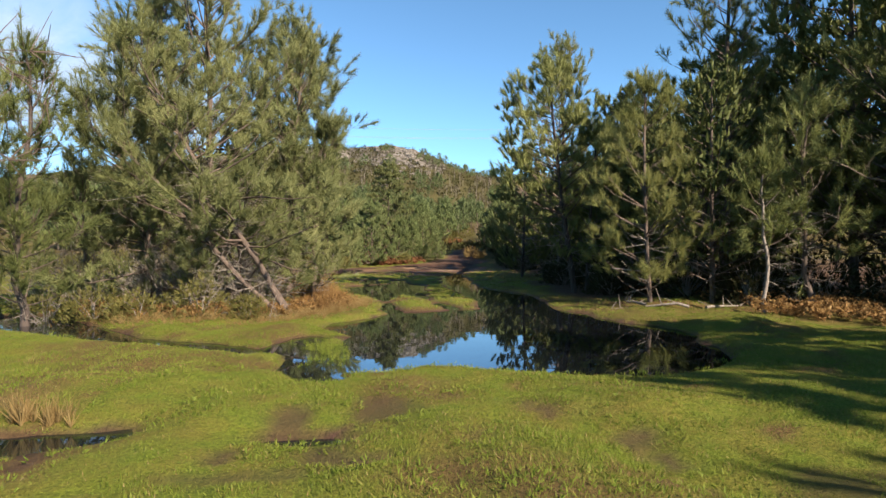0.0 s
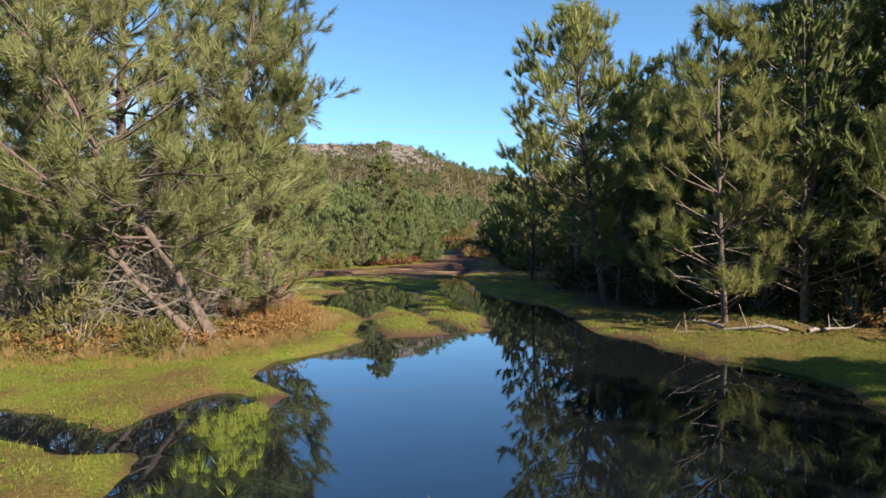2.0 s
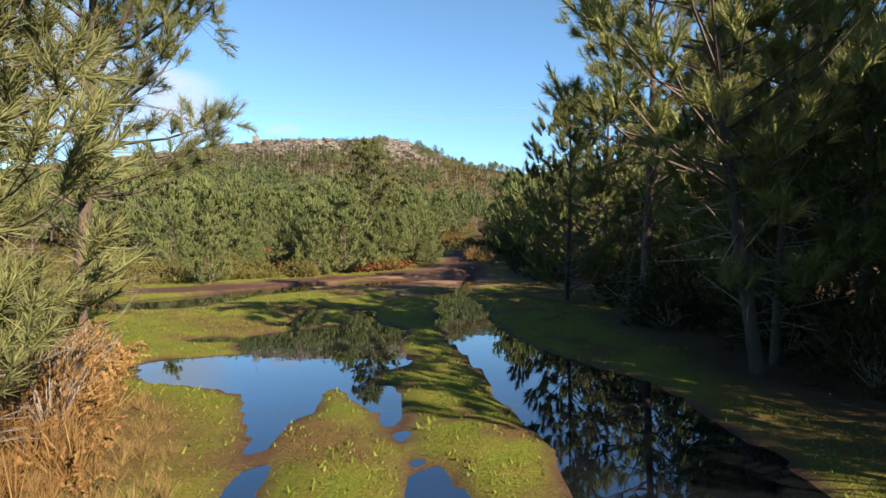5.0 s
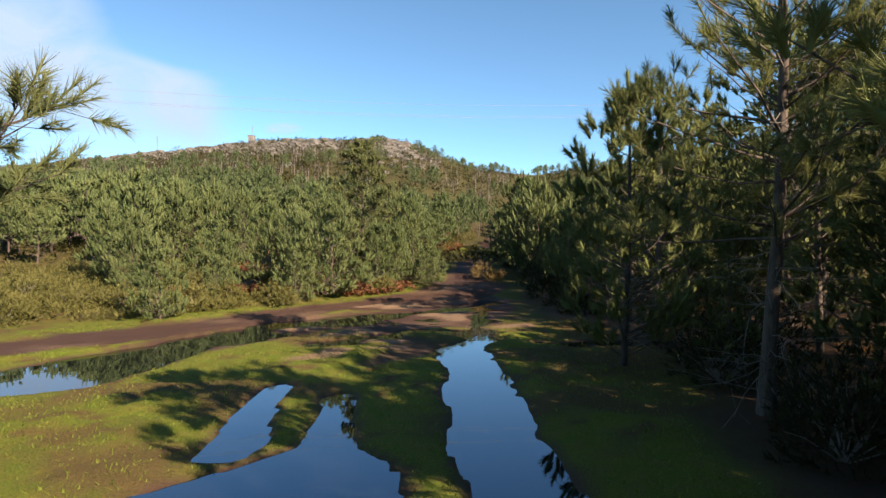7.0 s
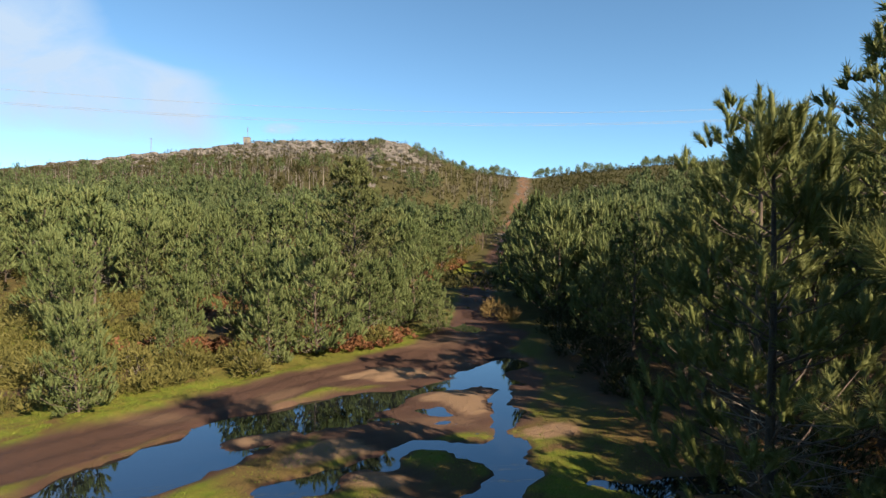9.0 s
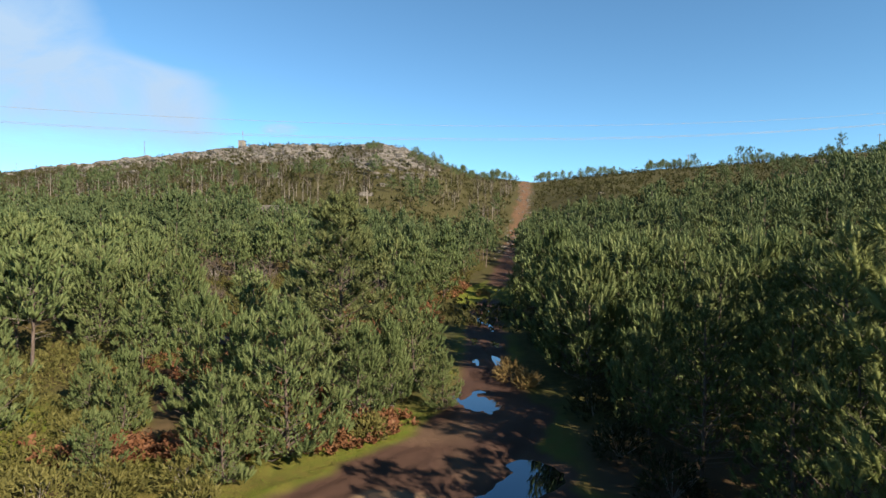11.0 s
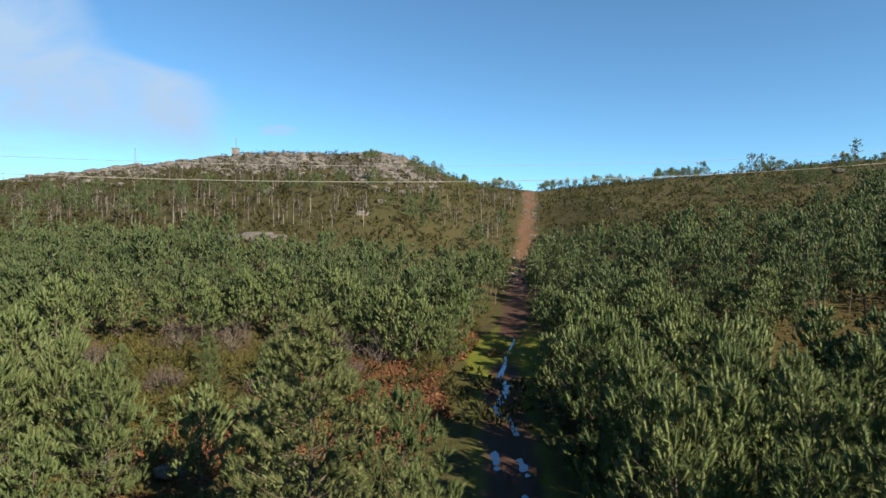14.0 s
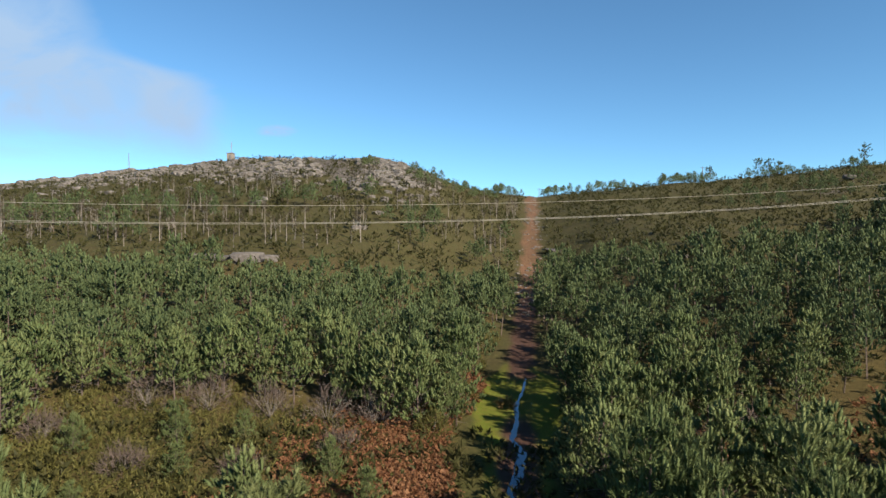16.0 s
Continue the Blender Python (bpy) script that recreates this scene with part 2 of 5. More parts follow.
def ground_material():
    mat, t, p = material("ground", 0.95)
    p.inputs["Specular IOR Level"].default_value = 0.1
    a, b = t.nodes.new("ShaderNodeVertexColor"), t.nodes.new("ShaderNodeVertexColor")
    a.layer_name, b.layer_name = "cover_near", "cover_far"
    sa, sb = t.nodes.new("ShaderNodeSeparateColor"), t.nodes.new("ShaderNodeSeparateColor")
    t.links.new(a.outputs[0], sa.inputs[0])
    t.links.new(b.outputs[0], sb.inputs[0])
    fine, mid, big = grain(t, 38, 6, 0.7), grain(t, 3.2, 5, 0.6), grain(t, 0.5, 3)
    grass = blend(t, colours(t, mid, [(0.38, (0, 0, 0)), (0.62, (1, 1, 1))]), colours(t, fine, [(0.3, (0.038, 0.058, 0.007)), (0.7, (0.128, 0.164, 0.021))]),
                  colours(t, fine, [(0.3, (0.054, 0.06, 0.0096)), (0.72, (0.162, 0.15, 0.03))]))
    dry = colours(t, fine, [(0.28, (0.036, 0.0228, 0.012)), (0.7, (0.132, 0.084, 0.0348))])
    mud = blend(t, mid, colours(t, fine, [(0.3, (0.024, 0.0135, 0.01)), (0.75, (0.092, 0.052, 0.037))]), (0.058, 0.033, 0.0245))
    sand = colours(t, fine, [(0.3, (0.12, 0.075, 0.045)), (0.7, (0.216, 0.144, 0.09))])
    heath = blend(t, big, colours(t, mid, [(0.3, (0.024, 0.028, 0.0102)), (0.7, (0.06, 0.064, 0.0198))]),
                  colours(t, mid, [(0.3, (0.033, 0.0264, 0.0132)), (0.7, (0.075, 0.0552, 0.0252))]))
    track = colours(t, mid, [(0.3, (0.07, 0.036, 0.021)), (0.7, (0.17, 0.095, 0.058))])
    rock = colours(t, grain(t, 0.9, 6, 0.7), [(0.35, (0.036, 0.03, 0.0252)), (0.65, (0.12, 0.108, 0.093))])
    col = blend(t, sb.outputs[0], grass, heath)
    col = blend(t, sa.outputs[2], col, dry)
    col = blend(t, sa.outputs[0], col, mud)
    col = blend(t, sa.outputs[1], col, sand)
    col = blend(t, sb.outputs[1], col, track)
    col = blend(t, sb.outputs[2], col, rock)
    t.links.new(col, p.inputs["Base Color"])
    wet = t.nodes.new("ShaderNodeMapRange")
    t.links.new(sa.outputs[0], wet.inputs[0])
    wet.inputs[3].default_value, wet.inputs[4].default_value = 0.95, 0.72
    t.links.new(wet.outputs[0], p.inputs["Roughness"])
    relief(t, p, maths(t, "ADD", fine, maths(t, "MULTIPLY", mid, 1.5)), 0.8, 0.05)
    return mat


def water_material():
    mat, t, p = material("pond_water", 0.015)
    p.inputs["Base Color"].default_value = (0.004, 0.005, 0.006, 1)
    p.inputs["IOR"].default_value = 2.2
    p.inputs["Specular Tint"].default_value = (0.4, 0.72, 1.0, 1)
    p.inputs["Alpha"].default_value = 0.97
    n = grain(t, 2.2, 2, 0.4)
    relief(t, p, n, 0.05, 0.02)
    return mat


GROUND, WATER = ground_material(), water_material()

# ---- the lie of the land ----
TRACK_Y = (-50, 30, 42, 51, 68, 80, 92, 138, 248, 400)
TRACK_X = (1, 1, 1, 1.5, 2.8, 4.6, 6.6, 15.2, 34.5, 60)
TRACK_Z = (0.13, 0.13, 0.15, 0.7, 1.55, 2.05, 2.7, 8.2, 31.5, 30)
RIDGE_X = (-900, -400, -235, -131, -81, -53, -19, -8, 10, 34, 60, 100, 151, 250, 400, 900)
RIDGE_Y = (300, 300, 300, 293, 272, 255, 236, 226, 236, 248, 240, 238, 240, 250, 260, 300)
RIDGE_Z = (24, 32, 37.5, 47, 48, 46.8, 42.4, 38.2, 33.4, 31.6, 32.4, 36.4, 41, 45, 48, 40)

# waters: chains of (x, y, half width)
POND = [(-0.9, 7.4, 0.9), (0.3, 8.6, 1.9), (1.9, 8.3, 2.0), (2.6, 9.6, 1.5), (0.6, 10.9, 1.6), (-0.6, 10.4, 1.5), (-0.2, 11.6, 1.2), (1.6, 12.5, 1.2), (2.2, 11.2, 1.15)]
STREAM = [(1.65, 13, 0.9), (1.75, 15.5, 0.85), (1.6, 17.5, 0.95), (0.9, 20, 0.6), (0.55, 23, 0.62), (0.55, 27, 0.62), (0.4, 30, 0.55), (0.9, 31.6, 0.35)]
POOL = [(-3.0, 18.6, 1.0), (-1.7, 19, 1.2), (-2.4, 21, 1.2), (-1.7, 22, 1.0), (-1.4, 18, 0.6)]
BACKWATER = [(-10, 25.2, 0.9), (-8.0, 27.2, 1.5), (-6.9, 30.8, 0.9), (-5.6, 33, 1.1), (-4.5, 34.9, 1.2), (-2.8, 36.6, 0.95), (-1.2, 38, 0.5), (0.5, 39.4, 0.55), (1.2, 40.5, 0.8), (2.2, 42.4, 0.7), (1.3, 44.8, 0.6), (0.7, 45.8, 0.35)]
LEFT_GAP = [(-2.95, 22.8, 0.35), (-3.25, 25.2, 0.28), (-3.2, 26.2, 0.25)]
RIGHT_GAP = [(-1.65, 22.8, 0.3), (-1.95, 25.5, 0.24)]
FORD = [(0.9, 31.8, 0.4), (1.0, 34.2, 0.35), (1.3, 35.6, 0.5), (1.2, 37.2, 0.35), (1.6, 38.2, 0.15), (1.2, 39.2, 0.3)]
FORD_LEFT = [(-3.4, 30.9, 0.4), (-1.7, 32.2, 0.2), (-1.0, 33.4, 0.25), (0, 33.2, 0.38), (0.9, 32.4, 0.4)]
CREEK = [(-2.0, 8.9, 0.35), (-2.4, 7.8, 0.3), (-3.4, 8.25, 0.28), (-5.0, 8.8, 0.3), (-6.6, 10, 0.5), (-8.5, 11.2, 0.8)]
SHALLOWS = [(-1.75, 8.2, 0.45), (-1.55, 6.8, 0.35), (-1.3, 6.1, 0.15)]
NEAR_POOL = [(-4.2, 3.9, 0.3), (-3.2, 4.0, 0.25), (-2.5, 4.2, 0.16)]
LEFT_CHANNEL = [(-1.9, 17.2, 0.25), (-1.4, 14.8, 0.1), (-1.15, 12.8, 0.2)]
RIGHT_CHANNEL = [(-0.8, 17.4, 0.25), (-0.25, 15.3, 0.1), (0.25, 13.4, 0.2)]
INLETS = [(-3.9, 18.9, 0.4), (-3.3, 18.1, 0.5), (-1.8, 17.4, 0.35), (-1.6, 16.4, 0.3)]
SIDE_POOL = [(-4.2, 21.0, 0.28), (-3.7, 20.9, 0.22)]
TRENCH = [(-1.4, 4.12, 0.0), (-1.05, 4.1, 0.03), (-0.75, 4.2, 0.0)]
SIDE_WATER = [(2.4, 31.2, 0.25), (3.4, 30.8, 0.35), (4.6, 31.1, 0.3)]
WATERS = (POND, STREAM, POOL, BACKWATER, LEFT_GAP, RIGHT_GAP, FORD, FORD_LEFT, CREEK, SHALLOWS, NEAR_POOL, LEFT_CHANNEL, RIGHT_CHANNEL, INLETS, SIDE_POOL, SIDE_WATER, TRENCH)
# bars of sand in the ford, as chains too
BARS = ([(-4.9, 33.4, 0.25), (-4.1, 33.9, 0.2)], [(-3.4, 32.3, 0.35), (-2.7, 33.0, 0.6), (-2.1, 32.9, 0.25)], [(-1.9, 31.4, 0.3), (-1.4, 31.2, 0.3)],
        [(-3.3, 39.6, 0.35), (-2.1, 40.1, 0.95), (-1.0, 40.3, 0.4)], [(-0.7, 37.1, 0.3), (0.0, 37.4, 0.6), (0.4, 36, 0.4)], [(1.9, 34, 0.35), (2.4, 34.2, 0.45)],
        [(-3.5, 28.6, 0.2), (-2.7, 29.6, 0.4)], [(-1.9, 29.9, 0.2), (-1.3, 30.3, 0.3)])
# puddles of the track: x, y, half length, half width
PUDDLES = ((0.9, 48.0, 1.9, 0.8), (1.3, 54.4, 1.1, 0.22), (2.3, 55.0, 1.5, 0.2), (1.5, 59.3, 1.2, 0.25), (2.65, 58.6, 1.0, 0.25))
# a rill running down the track: x, y, half width
RILL = [(6.1, 86, 0.1), (5.4, 82.8, 0.12), (4.4, 79.6, 0.18), (3.95, 76, 0.16), (3.2, 73, 0.2), (3.5, 70.9, 0.28), (2.85, 68, 0.3), (2.1, 66, 0.22), (2.9, 64.4, 0.16), (2.85, 62.2, 0.2)]


ROAD = [(-16, 25.6, 1.3), (-9.6, 31.2, 1.3), (-7.4, 34.6, 1.2), (-4.6, 39.4, 1.2), (-1.2, 43.2, 1.2)]


def chain_distance(x, y, chain):
    """Distance from a chain of capsules with varying radius; below zero inside."""
    best = np.full(np.shape(x), 1e9)
    pts = chain if len(chain) > 1 else chain * 2
    for (ax, ay, ar), (bx, by, br) in zip(pts, pts[1:]):
        dx, dy = bx - ax, by - ay
        k = np.clip(((x - ax) * dx + (y - ay) * dy) / (dx * dx + dy * dy + 1e-9), 0, 1)
        best = np.minimum(best, np.hypot(x - ax - k * dx, y - ay - k * dy) - (ar + k * (br - ar)))
    return best


def track_x(y):
    return np.interp(y, TRACK_Y, TRACK_X)


def shore(x, y):
    """Distance from the nearest water's edge, positive on land."""
    d = np.full(np.shape(x), 1e9)
    near = (y > 1) & (y < 49) & (np.abs(x) < 16)
    xn, yn = x[near], y[near]
    dn = np.minimum.reduce([chain_distance(xn, yn, w) for w in WATERS])
    dn = dn + 0.16 * wavy(xn, yn, 0.9, 3) + 0.05 * wavy(xn, yn, 0.22, 5, 2) + ramp(yn, 29, 31) * (0.5 * wavy(xn, yn * 1.6, 1.3, 7) - 0.06)
    d[near] = dn
    return d


def bars(x, y):
    return np.minimum.reduce([chain_distance(x, y, w) for w in BARS]) + 0.12 * wavy(x, y, 0.7, 9)


def broad(x, y):
    """The land's height without banks and hummocks."""
    yy = np.minimum(y, 400)
    side_floor = 0.16 + 0.9 * ramp(yy, 38, 52) * ramp(np.abs(x - track_x(yy)), 1.5, 6) + 0.03 * np.clip(yy - 52, 0, 40)
    ridge_y, ridge_z = np.interp(x, RIDGE_X, RIDGE_Y), np.interp(x, RIDGE_X, RIDGE_Z)
    s = np.clip((yy - 52) / (ridge_y - 52), 0, 1)
    p = 1.32 - 0.36 * ramp(x, 5, 40)
    side = side_floor * (1 - s) + ridge_z * s ** p
    u = x - track_x(yy)
    g = np.exp(-(u / np.where(u < 0, 17, 13)) ** 2)
    z = side + (np.interp(yy, TRACK_Y, TRACK_Z) - side) * g
    over = np.clip(y - ridge_y, 0, None)
    return z - 0.00035 * over * np.minimum(over, 300)


def land(x, y):
    x, y = np.asarray(x, float), np.asarray(y, float)
    z = broad(x, y)
    far = ramp(y, 110, 200)
    z = z + far * (1.3 * wavy(x, y, 38, 21) + 0.5 * wavy(x, y, 9, 22))
    z = z + (1 - far) * ramp(y, 44, 60) * 0.25 * wavy(x, y, 6, 23)
    d = shore(x, y)
    hum = 0.12 * wavy(x, y, 1.7, 31) + 0.06 * wavy(x, y, 0.45, 33)
    flat = ramp(y, 50, 40)
    muddy = mud_cover(x, y, d)
    dry_bank = 0.015 + (0.095 - 0.045 * ramp(y, 11, 13) - 0.045 * muddy) * (1 - np.exp(-np.maximum(d, 0) / 0.22)) + np.clip(d, 0, 1.2) * hum * (1 - 0.7 * muddy)
    bank = np.where(d > 0, np.maximum(dry_bank, 0.012 + 0.025 * ramp(d, 0, 0.4)), -0.22 * (1 - np.exp(np.minimum(d, 0) / 0.35)) - 0.015)
    wash = ramp(chain_distance(x, y, [(-4.6, 33.6, 1.2), (-2.2, 34, 2.0), (0.6, 35, 1.9), (0.9, 41, 2.0), (1.0, 46, 1.4)]), 0.3, -0.5)
    rough_bed = 0.018 + 0.05 * wavy(x * 0.7 + y * 0.25, y, 1.5, 35) + 0.02 * wavy(x, y, 0.4, 36, 2)
    bank = np.where(d > -0.4, bank * (1 - wash) + wash * np.minimum(rough_bed, bank + 0.05), bank)
    road = chain_distance(x, y, ROAD)
    tread = np.exp(-((road + 0.35) / 0.2) ** 2) + np.exp(-((road + 1.15) / 0.25) ** 2)
    bank = np.where((d > 0) & (road < 0.5), bank + 0.07 - 0.06 * tread * (1 + 0.5 * wavy(x, y, 0.8, 37)) + 0.03 * wavy(x, y, 0.5, 38), bank)
    b = bars(x, y)
    bank = np.where((b < 0.3) & (y > 28), np.maximum(bank, 0.055 - 0.2 * np.maximum(b + 0.05, 0)), bank)
    z = z * (1 - flat) + flat * (bank + np.maximum(z - 0.16, 0))
    for px, py, pl, pw in PUDDLES:
        round_about = np.hypot((x - px) / pw, (y - py) / pl)
        e = round_about + 0.8 * wavy(x, y * 0.6, 0.6, 41) + 0.4 * wavy(x, y * 0.7, 0.25, 42, 2)
        pz = float(np.interp(py, TRACK_Y, TRACK_Z))
        z = np.where(round_about < 2.8, z + (pz - 0.03 - z) * ramp(round_about, 2.8, 1.8), z)
        z = np.where(e < 0.95, np.minimum(z, pz - 0.03 - 0.1 * ramp(e, 0.95, 0.45)), z)
    r = chain_distance(x, y, RILL)
    level = np.interp(y, TRACK_Y, TRACK_Z) - 0.03
    z = np.where(r < 0.9, z + (level - z) * ramp(r, 0.9, 0.4), z)
    z = np.where(r < 0.5, np.minimum(z, level - 0.1 * ramp(r + 0.1 * wavy(x, y, 0.7, 43), 0.06, -0.1)), z)
    return z


def mud_cover(x, y, d):
    """Bare mud: the ford, the track along the backwater, and the wheel tracks up the valley."""
    u = np.abs(x - track_x(y))
    ford = np.minimum(chain_distance(x, y, ROAD), chain_distance(x, y, [(-3.8, 39.6, 1.5), (-0.5, 42, 2.2), (1.6, 47, 2.0)]))
    low = chain_distance(x, y, [(-2.2, 34, 1.2), (0.4, 36, 1.6), (1.2, 40, 1.8)])
    wet = chain_distance(x, y, BACKWATER[2:]) + 0.1
    m = ramp(np.minimum(np.minimum(ford, low), wet - 0.45) + 0.5 * wavy(x, y, 1.4, 51), 0.35, -0.15)
    lane = ramp(u + 0.7 * wavy(x, y, 2.2, 53) + 0.45 * ramp(y, 50, 55), 2.1, 1.2) * ramp(y, 44, 47) * ramp(y, 128, 118)
    lane = lane * (1 - 0.85 * ramp(np.abs(y - 81) + 1.5 * wavy(x, y, 3, 54), 6, 3.5))
    side = ramp(chain_distance(x, y, [(-16, 36, 0.5), (-11, 38.6, 0.6), (-10, 45.8, 0.6), (-13, 52, 0.5)]) + 0.25 * wavy(x, y, 1, 55), 0.25, -0.1)
    spots = ramp(wavy(x, y, 1.1, 57), 0.42, 0.6) * ramp(y, 8, 6) * ramp(np.abs(x), 4, 2) * 0.6
    for px, py, pr in ((-0.45, 4.75, 0.42), (-1.4, 3.75, 0.16), (-0.75, 3.7, 0.24), (0.1, 3.85, 0.15), (0.85, 4.7, 0.22), (-1.15, 4.5, 0.3), (-0.5, 3.45, 0.2), (-2.6, 3.6, 0.2), (1.4, 3.9, 0.25)):
        spots = np.maximum(spots, 0.85 * ramp(np.hypot(x - px, (y - py) * 0.7) + 0.25 * wavy(x, y, 0.3, 58), pr, pr * 0.4))
    # needle litter under the right-hand pines, given mud's darker colour to deepen the shade
    litter = 0.8 * ramp(x + 0.9 * wavy(x, y, 1.8, 45) - 1.5 * ramp(y, 24, 27) * ramp(y, 38, 34), 3.0, 4.4) * ramp(y, 14.5, 17) * ramp(y, 50, 44)
    trodden = 0.35 * ramp(chain_distance(x, y, [(2.7, 33.6, 0.7), (3.3, 38, 1.1), (3.2, 43, 1.3), (3.0, 48, 1.0)]) + 0.7 * wavy(x, y, 1.1, 46), 0.3, -0.2)
    trodden = np.maximum(trodden, 0.85 * ramp(chain_distance(x, y, [(-1.5, 28.2, 0.3), (-0.9, 30.0, 0.6), (-1.2, 31.4, 0.5)]) + 0.6 * wavy(x, y, 0.9, 47), 0.25, -0.2))
    edge = ramp(d + 0.12 * wavy(x, y, 0.5, 59), 0.1 + 0.12 * ramp(y, 11, 13), -0.02)
    return np.clip(np.maximum.reduce([m, lane, 0.8 * side, 0.9 * spots, edge, litter, trodden]), 0, 1)


def spread(lo, hi, step, grow, far_lo, far_hi):
    """Grid lines: even from lo to hi, ever wider beyond."""
    mid = list(np.arange(lo, hi + step / 2, step))
    s, v = step, mid[-1]
    while v < far_hi:
        s *= grow
        v += s
        mid.append(v)
    s, v, low = step, mid[0], []
    while v > far_lo:
        s *= grow
        v -= s
        low.append(v)
    return np.array(low[::-1] + mid)


def build_ground():
    xs = spread(-9.5, 7, 0.15, 1.07, -1500, 1500)
    near = np.concatenate([np.arange(1.5, 16, 0.14), np.arange(16, 47, 0.19)])
    ys = np.concatenate([spread(0.9, 1.37, 0.13, 1.12, -400, 1.3), near, spread(47.1, 92, 0.35, 1.05, 47.1, 1800)])
    ys = np.unique(np.round(ys, 4))
    gx, gy = np.meshgrid(xs, ys)
    x, y = gx.ravel(), gy.ravel()
    z = land(x, y)
    nx, ny = len(xs), len(ys)
    i = np.arange(nx * ny).reshape(ny, nx)
    faces = np.stack([i[:-1, :-1], i[:-1, 1:], i[1:, 1:], i[1:, :-1]], -1).reshape(-1, 4)
    me = mesh_of("ground", np.stack([x, y, z], 1), faces, GROUND, True)
    d = shore(x, y)
    u = np.abs(x - track_x(y))
    mud = mud_cover(x, y, d)
    sand = ramp(bars(x, y), 0.12, -0.05) * (y > 28) * (y < 44) + 0.35 * mud * ramp(wavy(x, y, 2.5, 61), 0.1, 0.5) * (y > 28) * (y < 46)
    dry = np.maximum(ramp(wavy(x, y, 1.3, 63), 0.1, 0.45) * 0.85, 0.95 * ramp(wavy(x, y, 0.6, 68), 0.32, 0.5)) * (y < 40)
    dry = np.maximum(dry, ramp(chain_distance(x, y, [(-7.5, 11.8, 1.3), (-5, 12, 1.5), (-2.8, 12.2, 0.9), (-3.4, 15.5, 1.2)]) + 0.4 * wavy(x, y, 0.9, 64), 0.5, -0.3) * 0.9)
    dry = np.maximum(dry, ramp(chain_distance(x, y, [(-30, 36, 8), (-17, 38, 5), (-10, 41, 3.2), (-5, 44, 2.2)]) + wavy(x, y, 2.5, 69), 0.8, -0.8) * 0.6)
    shade_floor = ramp(x + 0.8 * wavy(x, y, 2, 71), 2.6, 4.2) * ramp(y, 9, 12) * ramp(y, 60, 50)
    dry = np.maximum(dry, shade_floor * np.clip(0.85 + 0.6 * wavy(x, y, 1.5, 65), 0, 1))
    woods = ramp(y, 46, 52) * ramp(u, 3, 4.5)
    dry = np.clip(np.maximum(dry * (1 - ramp(y, 40, 46)), woods * 0.4 * ramp(y, 125, 105)), 0, 1)
    heath = ramp(y, 44, 50) * ramp(u + 0.5 * wavy(x, y, 2.5, 76), 1.0 + 1.6 * ramp(np.abs(y - 80), 8, 5), 2.2 + 1.2 * ramp(np.abs(y - 80), 8, 5)) * 0.9 + ramp(y, 85, 95)
    rut = ramp(u + 1.1 * wavy(x, y, 6, 66) + 0.6 * wavy(x, y, 1.8, 70), 2.0, 1.3) * (0.8 + 0.35 * wavy(x * 2.5, y * 0.4, 1.2, 72)) * ramp(y, 118, 126) * ramp(y, 262, 250)
    ridge_y = np.interp(x, RIDGE_X, RIDGE_Y)
    rock = ramp(wavy(x, y, 7, 67) + 0.9 * ramp(np.abs(y - ridge_y + 22), 40, 5) * ramp(x, 5, -20), 0.55, 0.9) * ramp(y, 150, 180)
    for name, parts in (("cover_near", (mud, np.clip(sand, 0, 1), dry)), ("cover_far", (np.clip(heath, 0, 1), np.clip(rut, 0, 1), np.clip(rock, 0, 1)))):
        at = me.color_attributes.new(name, "FLOAT_COLOR", "POINT")
        at.data.foreach_set("color", np.stack([*parts, np.ones_like(mud)], 1).astype(np.float32).ravel())
    return tagged(new("ground", me), "grazed green turf with mud, sand bars and a heathy hillside beyond", "ground", kind="structure")


build_ground()


def build_water():
    me = mesh_of("water", [(-16, 1.5, 0), (16, 1.5, 0), (16, 48, 0), (-16, 48, 0)], [(0, 1, 2, 3)], WATER)
    tagged(new("water", me), "still dark pond and stream water mirroring sky and pines", "water", kind="structure")
    th = np.arange(40) / 40 * 2 * np.pi
    for px, py, pl, pw in PUDDLES:
        z = float(np.interp(py, TRACK_Y, TRACK_Z)) - 0.07
        verts = np.stack([px + 1.7 * pw * np.cos(th), py + 1.7 * pl * np.sin(th), np.full(40, z)], 1)
        me = mesh_of("puddle", np.vstack([verts, [(px, py, z)]]), [(i, (i + 1) % 40, 40) for i in range(40)], WATER)
        tagged(new("puddle", me), "shallow puddle in the muddy track reflecting the sky", "puddle", kind="structure")

    c = np.array(RILL)
    n = 60
    f = np.linspace(0, len(c) - 1, n)
    mid = np.stack([np.interp(f, np.arange(len(c)), c[:, k]) for k in range(3)], 1)
    along_y = np.interp(mid[:, 1], TRACK_Y, TRACK_Z) - 0.085
    rows = [np.stack([mid[:, 0] + e * (mid[:, 2] + 0.3), mid[:, 1], along_y], 1) for e in (-1, 1)]
    i = np.arange(n - 1)
    me = mesh_of("rill", np.vstack(rows), np.stack([i, i + 1, i + 1 + n, i + n], 1), WATER)
    tagged(new("rill", me), "narrow winding rill of water running down the track", "stream", kind="structure")


build_water()


# ---- pines ----
def height_at(x, y):
    return float(land(np.array([float(x)]), np.array([float(y)]))[0])


